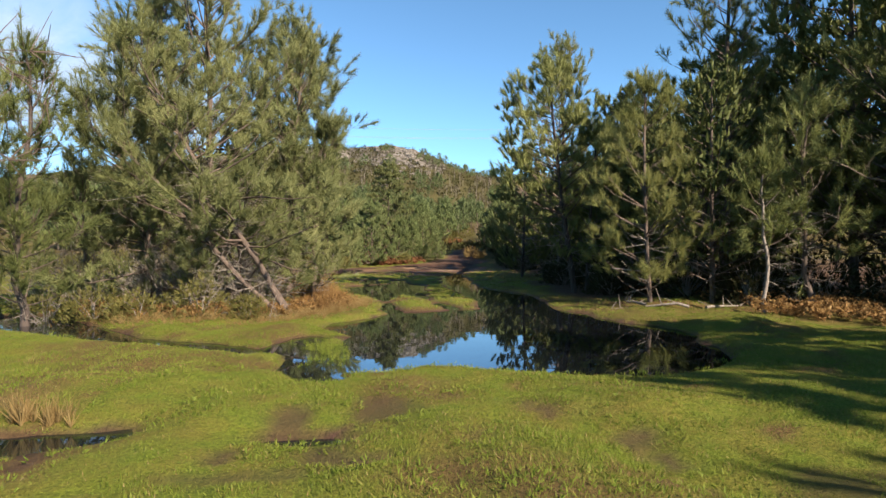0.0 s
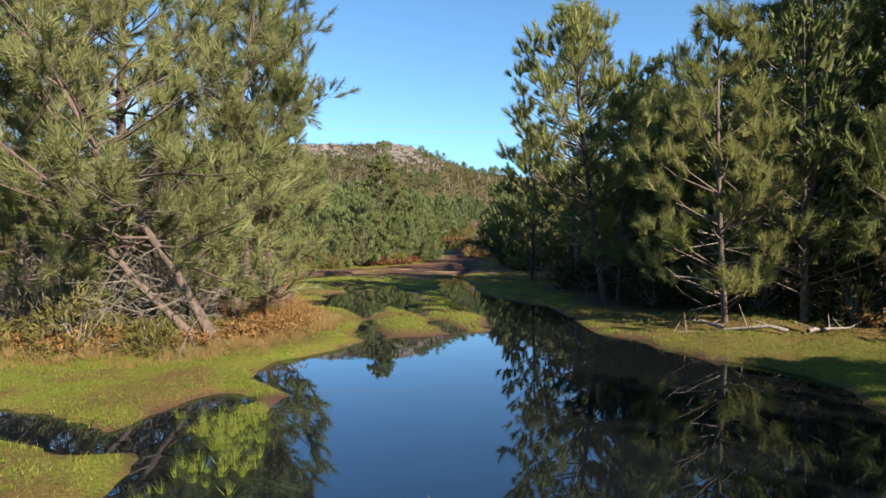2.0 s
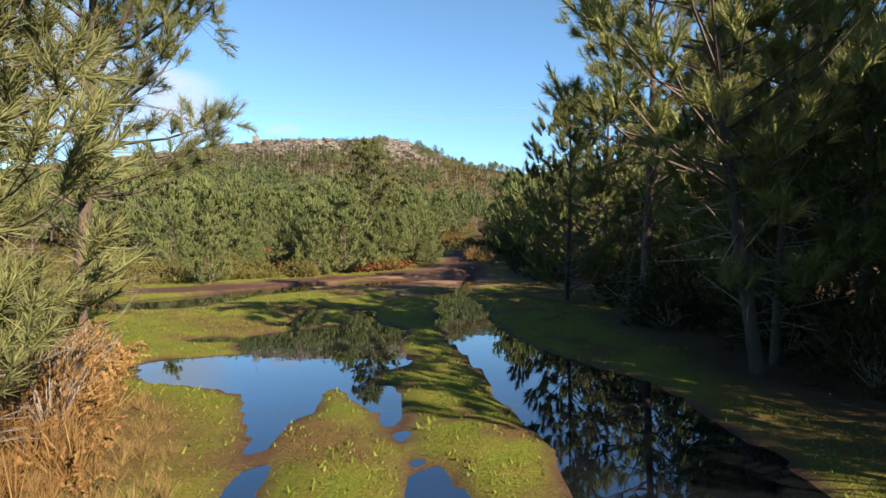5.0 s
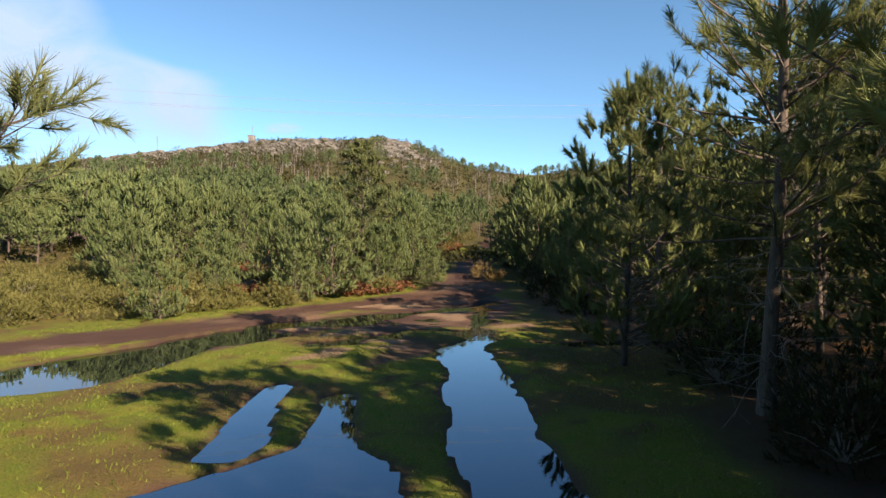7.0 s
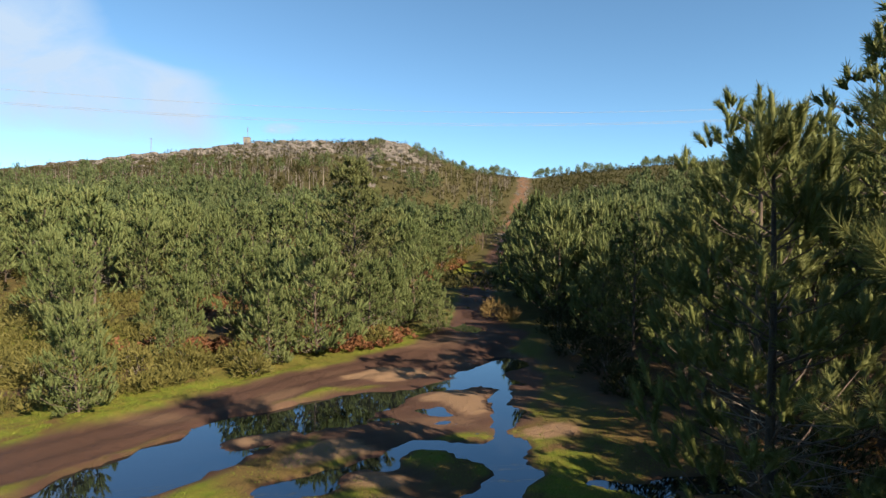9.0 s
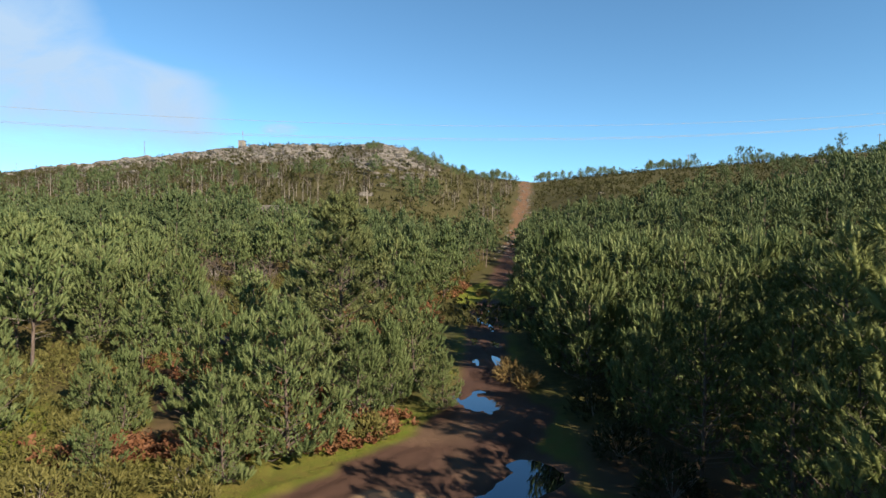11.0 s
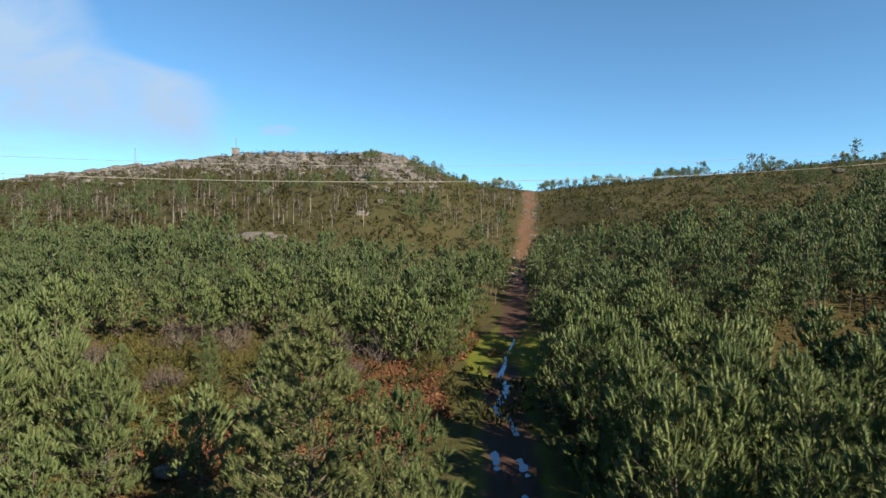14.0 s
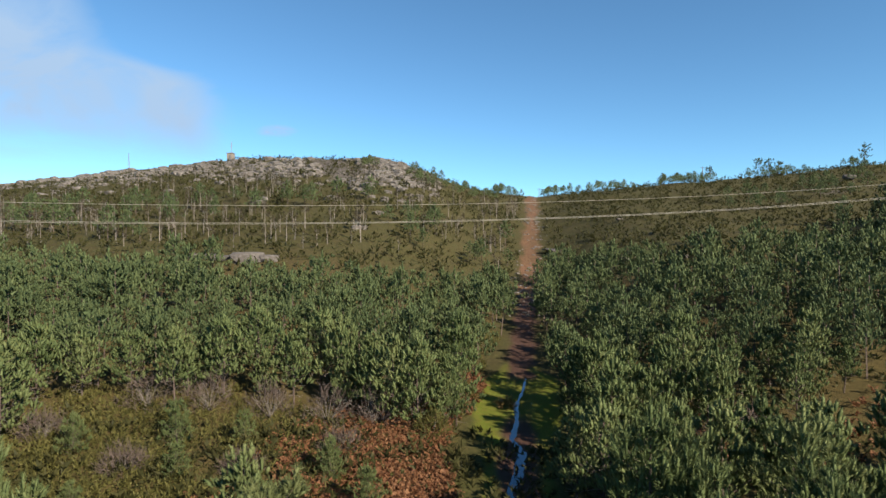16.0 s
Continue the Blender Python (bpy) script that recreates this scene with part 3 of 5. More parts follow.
def pine_parts(rng, height, radius, bare=0.2, lean=(0.0, 0.0), whorl=0.42, arms=5, per=8.0, count=60, size=0.19, width=0.0095,
               brush=0.36, girth=0.011, dead=1.0, shape=0.75, wander=0.05, low=0.0, upright=0.35, inner=1.0, low_angle=26.0, high_angle=64.0, core=0.013):
    """Segments of trunk, limbs and dead twigs, and the brushes of needles of one pine at the origin.
    shape: below 1 the crown is widest low down; low: how far the lower limbs droop."""
    trunk, limbs, twigs, base, axis, length = [], [], [], [], [], []
    n = 10
    f = np.linspace(0, 1, n + 1)
    pts = np.stack([lean[0] * f * height, lean[1] * f * height, f * height], 1)
    pts[1:, :2] += np.cumsum(rng.normal(0, wander, (n, 2)), 0)
    rad = girth * height * (1 - f) ** 0.8 + 0.012
    rad[0] *= 1.4
    for k in range(n):
        trunk.append((*pts[k], *pts[k + 1], rad[k], rad[k + 1]))

    def on_trunk(z):
        return np.array([np.interp(z, f * height, pts[:, c]) for c in range(3)])

    z = bare * height
    turn = rng.random() * 6
    while z < height * 0.97:
        g = (z / height - bare) / (1 - bare)
        reach = radius * (np.sin(np.pi * (0.2 + 0.8 * g) ** shape) ** 0.75 + 0.08)
        for a in range(arms):
            turn += 2 * np.pi / arms + rng.normal(0, 0.35)
            if rng.random() < 0.1:
                continue
            r = reach * rng.uniform(0.5, 1.15)
            if r < 0.12:
                continue
            rise = np.radians(rng.normal(8 + 48 * g - low * 25 * (1 - g), 10))
            d = np.array([np.cos(turn) * np.cos(rise), np.sin(turn) * np.cos(rise), np.sin(rise)])
            prev = on_trunk(z + rng.normal(0, 0.08))
            steps, thick = 4, 0.006 + 0.009 * r
            for s in range(steps):
                d = unit(d + np.array([0, 0, 0.15]) + rng.normal(0, 0.13, 3))
                nxt = prev + d * r / steps
                limbs.append((*prev, *nxt, thick * (1 - s / steps) + 0.004, thick * (1 - (s + 1) / steps) + 0.004))
                m = per * r / steps * (0.25 * inner, 0.8 * inner, 1.2, 1.7)[s]
                for _ in range(int(0.42 * m + rng.random())):
                    q = prev + (nxt - prev) * rng.random()
                    w = unit(d * 0.7 + rng.normal(0, 0.6, 3) + np.array([0, 0, 0.4]))
                    stem = rng.uniform(0.1, 0.45) * min(1, r)
                    tip = q + w * stem
                    if stem > 0.12:
                        limbs.append((*q, *tip, 0.005, 0.004))
                    for _ in range(2):
                        base.append(tip - w * 0.1 * rng.random())
                        axis.append(unit(w + np.array([0, 0, upright]) + rng.normal(0, 0.35, 3)))
                        length.append(brush * rng.uniform(0.5, 1.0))
                prev = nxt
            base.append(prev)
            axis.append(unit(d + np.array([0, 0, upright])))
            length.append(brush * rng.uniform(0.9, 1.5))
        z += whorl * rng.uniform(0.8, 1.2)
    for k in range(6):
        wide = 0.4 if k else 0.05
        base.append(pts[-1] - np.array([0, 0, 0.35 if k else 0.1]))
        axis.append(unit(np.array([rng.normal(0, wide), rng.normal(0, wide), 1.0])))
        length.append(brush * (1.8 if k == 0 else 1.4))
    for _ in range(int(dead * 14)):
        p = on_trunk(rng.uniform(0.04, bare + 0.3) * height)
        a = rng.random() * 2 * np.pi
        d = unit(np.array([np.cos(a), np.sin(a), rng.normal(-0.05, 0.3)]))
        r = radius * rng.uniform(0.25, 0.8)
        prev, thick = p, 0.011
        for s in range(4):
            d = unit(d + rng.normal(0, 0.24, 3) + np.array([0, 0, 0.06]))
            nxt = prev + d * r / 4
            twigs.append((*prev, *nxt, thick, thick * 0.72))
            if s:
                for _ in range(2):
                    e = unit(d + rng.normal(0, 0.6, 3))
                    twigs.append((*prev, *(prev + e * r * rng.uniform(0.15, 0.35)), thick * 0.6, 0.003))
            prev, thick = nxt, thick * 0.72
    return trunk, limbs, twigs, needles(base, axis, length, count, size, width, rng, low_angle, high_angle, core)


def pine_thing(label, needle, seed, group="", extra=(), bark=None, **how):
    """One pine as a thing: trunk, limbs, dead twigs and crown. extra: further stems, each (x, y, keywords)."""
    rng = np.random.default_rng(seed)
    root = tagged(new("pine_tree"), label, "pine tree", group)
    for dx, dy, more in ((0, 0, {}), *extra):
        kit = {**how, **more}
        trunk, limbs, twigs, (nv, nf) = (dome_pine if "limbs_n" in kit else pine_parts)(rng, **kit)
        off = np.array([dx, dy, 0])
        for name, segs, sides, mat, text in (("trunk", trunk, 8, bark or BARK, ""), ("branching", limbs, 3, BARK, ""), ("deadwood", twigs, 3, DEADWOOD, "bare grey dead lower twigs")):
            if segs:
                rows = np.array(segs)
                v, q = pipe(np.vstack([rows[:, :3], rows[-1:, 3:6]]), [*rows[:, 6], rows[-1, 7]], sides) if name == "trunk" else tubes(segs, sides)
                ob = child(name, mesh_of(name, v + off, q, mat, True), root, text)
                if name != "trunk":
                    tagged(ob, kind="stuff")
        tagged(child("crown", mesh_of("crown", nv + off, nf, needle, True), root), kind="stuff")
    return root


def inner_tufts(rng, height, radius, bare, point, fill, axis_at, count, flake):
    """Flakes of close-packed older needles deep inside a crown, tilted every way, which stop the sun from shining right through it."""
    g = rng.random(count) ** 0.8 * 0.93
    r = radius * fill * np.minimum(1.0, g / 0.22 + 0.5) * (1 - g ** (2.0 / max(point, 0.3))) ** 0.62 * rng.uniform(0.6, 1.1, count)
    z = height * (bare + (0.95 - bare) * g) - 0.15
    th = rng.random(count) * 2 * np.pi
    mid = np.array([axis_at(h) for h in z])
    at = np.stack([mid[:, 0] + r * np.cos(th), mid[:, 1] + r * np.sin(th), z], 1)
    up = np.stack([0.5 * np.cos(th), 0.5 * np.sin(th), np.ones(count)], 1) + rng.normal(0, 0.35, (count, 3))
    up /= np.linalg.norm(up, axis=1, keepdims=True)
    side = np.cross(up, np.stack([np.cos(th), np.sin(th), np.zeros(count)], 1)) + rng.normal(0, 0.4, (count, 3))
    side /= np.linalg.norm(side, axis=1, keepdims=True)
    w = flake * rng.uniform(0.7, 1.3, (count, 1))
    verts = np.stack([at - side * 0.5 * w - up * w, at + side * 0.5 * w - up * w, at + up * 1.8 * w], 1).reshape(-1, 3)
    return verts, np.arange(3 * count).reshape(-1, 3)


def dome_pine(rng, height, radius, bare, limbs_n, count, width, size=0.22, brush=0.55, dead=1.0, core=0.05, sides=5, lean=(0.0, 0.0), shoots=4, point=0.6, inner=2, tilt=0.5, splay=0.7, girth=0.0105, low=24.0, high=58.0, fill=0.0, tufts=150, flake=0.1):
    """A young maritime pine: tiers of rising limbs, each ending in a whorl of thick upright foxtail shoots, on a stem with bare twigs below.
    point: below 1 a rounded crown, above 1 a conical one; inner: older shoots inside, along each limb."""
    trunk, limbs, twigs, base, axis, length = [], [], [], [], [], []
    bend = rng.normal(0, 0.12, 2)
    f = np.linspace(0, 1, 8)
    pts = np.stack([lean[0] * f * height + bend[0] * np.sin(f * 2.2), lean[1] * f * height + bend[1] * np.sin(f * 2.0), f * height * 0.93], 1)
    rad = girth * height * (1 - f) ** 0.8 + 0.012
    for k in range(7):
        trunk.append((*pts[k], *pts[k + 1], rad[k], rad[k + 1]))

    def on_trunk(z):
        return np.array([np.interp(z, pts[:, 2], pts[:, c]) for c in range(3)])

    up = np.array([0, 0, 1.0])
    tier = max(5, int(limbs_n / 5))
    golden, step = rng.random() * 6, (0.93 - bare) / tier
    for k in range(limbs_n):
        level = int(k * tier / limbs_n)
        g = (level + 0.5 + rng.normal(0, 0.18)) / tier
        g = min(max(g, 0.02), 0.97)
        golden += 2 * np.pi / (limbs_n / tier) + rng.normal(0, 0.35)
        r = radius * (min(1.0, g / 0.22 + 0.5) * (1 - g ** (2.0 / max(point, 0.3))) ** 0.62 + 0.06) * rng.uniform(0.68, 1.15)
        z = height * (bare + (0.95 - bare) * g) + rng.normal(0, 0.1)
        out = np.array([np.cos(golden), np.sin(golden), 0])
        root = on_trunk(max(0.15, z - 0.5 * r - 0.2))
        tip = on_trunk(z) * (1, 1, 0) + out * r + up * z
        knee = root + (tip - root) * 0.6 - up * 0.1 * r
        limbs += [(*root, *knee, 0.008 + 0.009 * r, 0.006 + 0.005 * r), (*knee, *tip, 0.006 + 0.005 * r, 0.006)]
        lead = unit(up + out * tilt * (1 - 0.75 * g) + rng.normal(0, 0.1, 3))
        side = np.cross(lead, out)
        base.append(tip - lead * 0.12)
        axis.append(lead)
        length.append(brush * rng.uniform(0.85, 1.4))
        for q in range(shoots):
            a = q * 2 * np.pi / shoots + rng.normal(0, 0.4)
            off = out * np.cos(a) + side * np.sin(a)
            w = rng.uniform(0.6, 1.2)
            base.append(tip + off * 0.14 * w - lead * rng.uniform(0.1, 0.32))
            axis.append(unit(lead + off * splay * w + up * 0.1))
            length.append(brush * rng.uniform(0.5, 1.0))
        for q in range(inner):
            at = rng.uniform(0.45, 0.9)
            p = root + (tip - root) * at
            base.append(p + rng.normal(0, 0.1, 3))
            axis.append(unit(out * 0.5 + side * rng.normal(0, 0.7) + up * rng.uniform(0.3, 1.0)))
            length.append(brush * rng.uniform(0.4, 0.75))
    for k in range(5):
        a = k * 1.6
        base.append(pts[-1] - up * (0.3 if k else 0.1))
        axis.append(unit(np.array([0.4 * np.cos(a), 0.4 * np.sin(a), 1.0]) if k else up + rng.normal(0, 0.04, 3)))
        length.append(brush * (1.5 if k == 0 else 1.0))
    for _ in range(int(dead * 16)):
        p = on_trunk(rng.uniform(0.06, bare + 0.22) * height)
        a = rng.random() * 2 * np.pi
        d = unit(np.array([np.cos(a), np.sin(a), rng.normal(0.1, 0.25)]))
        q = p + d * radius * rng.uniform(0.3, 0.8)
        twigs += [(*p, *q, 0.012, 0.006), (*((p + q) / 2), *((p + q) / 2 + unit(d + rng.normal(0, 0.6, 3)) * 0.35), 0.007, 0.003)]
    v, f = needles(base, axis, length, count, size, width, rng, low, high, core, sides)
    if fill:
        mv, mf = inner_tufts(rng, height, radius, bare, point, fill, on_trunk, tufts, flake)
        v, f = np.vstack([v, mv]), np.vstack([f, mf + len(v)])
    return trunk, limbs, twigs, (v, f)


def make_pine(at, label, needle, seed, group="", **how):
    root = pine_thing(label, needle, seed, group, **how)
    root.matrix_basis = pose(at[0], at[1], height_at(*at) - 0.05)
    return root


# pines round the pond
make_pine((-3.05, 11.55), "leaning bushy olive pine with twin stems on the bank", NEEDLE_OLD, 11, height=5.4, radius=2.4, bare=0.26, lean=(-0.68, 0.06), per=10, dead=3.2,
          low=0.5, extra=((-0.25, 0.1, dict(height=4.2, lean=(-0.98, 0.0), radius=1.7, bare=0.34)),))
make_pine((-3.2, 14.3), "low bushy olive pine with boughs down to the grass", NEEDLE_OLD, 61, height=4.6, radius=1.15, bare=0.1, lean=(0.06, 0), per=10, dead=3, low=0.5)
for k, (x, y, h) in enumerate(((-4.3, 12.4, 3.0), (-6.2, 12.3, 3.3), (-7.9, 12.6, 3.0))):
    make_pine((x, y), "low bushy olive pine with boughs down to the bracken", NEEDLE_OLD, 65 + k, height=h, radius=1.5, bare=0.03, per=7, dead=4, low=0.7, count=50)
make_pine((-5.5, 13.4), "tall spreading olive pine with sparse inner crown", NEEDLE_OLD, 12, height=8.8, radius=2.7, bare=0.1, per=10, dead=3, low=0.7)
make_pine((-3.9, 14.6), "bushy olive pine leaning over the water", NEEDLE_OLD, 62, height=6.4, radius=1.5, bare=0.14, lean=(0.1, 0), per=10, dead=2, low=0.6)
make_pine((-7.4, 14.2), "tall spreading olive pine with sparse inner crown", NEEDLE_OLD, 63, height=7.6, radius=2.2, bare=0.14, per=9, dead=2, low=0.5)
make_pine((-5.25, 19.0), "airy olive pine at the pool's edge", NEEDLE_OLD, 13, height=8.4, radius=2.6, bare=0.26, per=12, dead=3)
make_pine((-7.6, 10.5), "young pine at the edge of the clearing", NEEDLE_SHADED, 14, bark=BARK_DARK, height=5.4, radius=1.1, bare=0.12, per=8)
make_pine((-10.2, 12.8), "young pine at the edge of the clearing", NEEDLE, 64, height=6.0, radius=1.5, bare=0.12, per=8)
make_pine((4.7, 13.1), "slim young pine with twiggy bare base on the bank", NEEDLE_LIT, 15, height=5.4, radius=1.15, bare=0.14, limbs_n=46, count=100, width=0.0095, core=0.02, dead=1.6, point=1.1, shoots=3, brush=0.26, size=0.2, girth=0.008)
make_pine((4.1, 18.0), "dark-trunked pine with a high round crown", NEEDLE, 16, bark=BARK_DARK, height=7.7, radius=1.75, bare=0.4, lean=(-0.1, 0), limbs_n=70, count=90, width=0.011, core=0.03, dead=2, point=0.7, shoots=4, inner=3, brush=0.26, size=0.2,
          extra=((0.5, 0.5, dict(height=5.6, radius=1.3, bare=0.24, limbs_n=40, lean=(0.08, 0))),))
# candle pine: its shoots are darkened by colour, as if shaded
make_pine((3.85, 28.1), "upright pine by the stream, candle shoots coloured darker for shade", NEEDLE_SHADED, 17, bark=BARK_DARK, height=6.5, radius=1.6, bare=0.12, limbs_n=64, count=90, width=0.014, core=0.045, dead=3, point=1.2, shoots=3, inner=3, brush=0.38, size=0.19)
make_pine((7.4, 15.2), "tall slim pine with dark trunk in the wood", NEEDLE_SHADED, 18, bark=BARK_DARK, height=9.8, radius=1.5, bare=0.36, per=6, shape=1.0)
make_pine((9.6, 16.4), "tall slim pine with dark trunk in the wood", NEEDLE_SHADED, 19, bark=BARK_DARK, height=10, radius=2.0, bare=0.2, per=8)
make_pine((6.6, 11.8), "thin pale-stemmed sapling pine", NEEDLE, 20, height=3.2, radius=0.65, bare=0.42, per=9, bark=DEADWOOD)
make_pine((7.8, 12.2), "twiggy young pine with bare lower branches", NEEDLE, 21, height=4.4, radius=1.1, bare=0.24, per=8, dead=4)
make_pine((9.8, 12.0), "dense tall pine at the wood's edge", NEEDLE_SHADED, 22, height=9.2, radius=2.0, bare=0.08, per=9, dead=2)
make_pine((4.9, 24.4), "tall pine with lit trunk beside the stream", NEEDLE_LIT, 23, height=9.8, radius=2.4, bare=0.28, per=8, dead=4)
make_pine((8.2, 23.6), "tall pine over the stream, needles coloured darker for shade", NEEDLE_SHADED, 26, bark=BARK_DARK, height=8.0, radius=1.8, bare=0.2, per=9, dead=2)
make_pine((6.4, 33.0), "tall pine with lit candle shoots behind the stream", NEEDLE, 24, height=8.2, radius=1.9, bare=0.16, limbs_n=60, count=70, width=0.018, size=0.19, core=0.05, brush=0.3)
make_pine((-4.7, 49.3), "tall bushy pine above the young wood", NEEDLE_OLD, 25, height=8.6, radius=2.1, bare=0.08, limbs_n=110, count=50, width=0.028, size=0.2, brush=0.22, dead=2.5, core=0.07, sides=3, shoots=4, inner=4, fill=0.62, tufts=2600, flake=0.07, point=0.85, tilt=0.9)

WOOD = ((5.9, 18.6, 5.2), (7.4, 16.2, 7.0), (9.4, 18.2, 8.5), (7.6, 21.4, 5), (6.1, 21.8, 4.5), (10.4, 14.6, 10.5), (11.2, 20.6, 8), (9.2, 26.4, 6), (7.5, 24.3, 8.5), (10.8, 24.6, 6.5), (9.2, 29.6, 7.5), (6.4, 35.4, 5.5), (7.2, 38.2, 5.5), (6.6, 41.4, 5.5), (9.4, 42.4, 6.5), (14.2, 37, 11), (15.6, 42.2, 9), (17.4, 36.2, 10),
        (13.6, 17.6, 9), (13.2, 27.6, 9), (13.6, 12.6, 9), (12.8, -5.0, 9), (15.2, -3.6, 9.5), (10.6, 0.0, 8), (12.2, -1.4, 8.5), (13.8, -3.0, 9), (14.8, -6.8, 9), (19.5, 1.5, 9), (16.8, 6.5, 9.5), (5.5, 20.6, 3.6), (5.4, 26.4, 3.4), (8.9, 22.6, 6.5), (8.8, 25.2, 5), (6.9, 19.4, 4.8), (18.5, 41, 9.5), (21, 37.5, 10), (23, 42, 10), (20, 45.5, 9), (24, 47, 9.5), (22.5, 33, 10), (18, 32.5, 9.5), (26, 52, 9), (22, 51, 8.5), (13.8, 22.4, 9.5), (10.8, 10.4, 5), (12.2, 12.2, 7), (8.4, 5.6, 4.2), (9.6, 4.4, 5), (7.7, 6.6, 3.2), (6.4, 13.7, 6), (5.9, 15.6, 3.0), (7.0, 17.6, 3.4), (8.6, 15.4, 4.2), (5.6, 17.0, 2.4), (8.2, 34.6, 7.5), (11.4, 34.4, 11), (14.5, 32, 11.5), (9.0, 39, 7.5), (12.2, 39.6, 8.5), (16, 27, 9),
        # this row: mostly pines out of view, added to throw shade into the wood
        (16.5, 11.5, 9.5), (15.8, 15.6, 9), (16.4, 20, 9.5), (19.5, 13, 9.5), (19.8, 18, 10), (12.0, 15.4, 11), (13.2, 10.2, 9.5), (11.6, 11.4, 8), (14.6, 8.4, 9.5), (11.0, 13.2, 10), (12.4, 30.8, 8), (15.0, 9.0, 9), (18.6, 8.6, 9))
# the wood's needles take the shaded colour besides the real shadows
MODELS = [pine_thing("dense pine in the wood by the water, shade in its needle colour", NEEDLE_SHADED, 80 + k, "wood by the water", height=8.5, radius=(2.0, 2.3, 1.8, 2.1)[k], bare=(0.12, 0.2, 0.1, 0.26)[k], limbs_n=60, count=24, width=0.034,
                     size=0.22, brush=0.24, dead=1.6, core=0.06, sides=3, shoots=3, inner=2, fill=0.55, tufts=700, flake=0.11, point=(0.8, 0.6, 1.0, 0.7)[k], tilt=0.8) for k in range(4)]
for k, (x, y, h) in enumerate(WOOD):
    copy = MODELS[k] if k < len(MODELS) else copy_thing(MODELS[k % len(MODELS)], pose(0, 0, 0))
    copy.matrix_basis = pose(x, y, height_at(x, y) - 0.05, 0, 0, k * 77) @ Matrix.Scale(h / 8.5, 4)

# the young wood: the nearest pines one by one
FINE = [pine_thing("young bright green pine with bushy candle shoots", NEEDLE_YOUNG, 140 + k, "young pine wood", height=5.0, radius=(1.5, 1.75, 1.3, 1.6)[k], bare=(0.08, 0.06, 0.12, 0.08)[k],
                   limbs_n=(54, 60, 46, 56)[k], count=42, width=0.027, size=0.2, brush=(0.36, 0.3, 0.42, 0.34)[k], core=0.055, sides=3, point=(0.9, 0.7, 1.2, 1.0)[k], shoots=3, inner=2, fill=0.55, tufts=1300, flake=0.07, splay=(0.42, 0.55, 0.32, 0.5)[k], low=20, high=50) for k in range(4)]
YOUNG = [pine_thing("young blue-green pine with upright candle shoots", NEEDLE_YOUNG, 120 + k, "young pine wood", height=5.0, radius=(1.3, 1.5, 1.15, 1.4, 1.25, 1.55)[k], bare=(0.22, 0.3, 0.36, 0.18, 0.32, 0.26)[k],
                    limbs_n=(42, 40, 36, 44, 38, 42)[k], count=15, width=0.05, size=0.2, brush=0.3, dead=0.9, core=0.075, sides=3, point=(1.0, 0.8, 1.2, 1.3, 0.9, 1.0)[k], shoots=3, inner=1, fill=0.6, tufts=420, flake=0.11, splay=0.45, low=20, high=50) for k in range(6)]
NEAR_YOUNG = ((-6.6, 41.4, 3.2), (-5.3, 43.3, 5.0), (-16.0, 57.0, 6.0), (-13.6, 55.6, 5.4), (-18.4, 56.0, 5.4), (-0.5, 47.2, 2.3), (-11.1, 44.6, 3.0), (-14, 66, 1.8), (-9.5, 64, 1.6), (-20, 68, 2.2), (-6.5, 66.5, 2.4), (-17, 63, 1.5), (-12, 70, 2.0), (-4.4, 63.5, 2.4), (-24, 66, 2.4), (-7.6, 62.4, 1.4), (-15.4, 69.6, 2.6), (-3.6, 46.0, 3.7), (-2.4, 47.6, 3.5), (-1.6, 49.6, 4.0), (-7.6, 45.4, 4.2), (-9.2, 46.6, 4.6), (-13.2, 46.2, 2.6),
              (-10.2, 41.4, 2.2), (-9.9, 35.6, 3.0), (-15.6, 44.4, 4.2), (-18.4, 47.6, 4.6), (-2.2, 53.0, 5.2), (-7.0, 51.8, 5.0), (-13.5, 41.0, 1.8),
              (7.4, 50.2, 6.2), (7.7, 47.0, 5.3), (6.1, 57.6, 7.0), (5.6, 52.9, 6.2), (5.8, 50.2, 6.2), (10, 50.5, 6.4), (9.2, 53.6, 6.4), (11.4, 57.7, 6.6), (7.0, 56.0, 5.8), (9.8, 46.6, 5.8), (12.6, 49.0, 6.4), (13.8, 53.2, 6.6), (6.4, 44.8, 4.6), (15.4, 46.4, 6.8), (12.6, 44.4, 7.0), (17.6, 49.4, 6.8), (16.4, 54.0, 6.5), (20.5, 46, 7), (8.2, 59.8, 5.4), (11.2, 53.2, 6.2), (14.6, 50, 6.4))


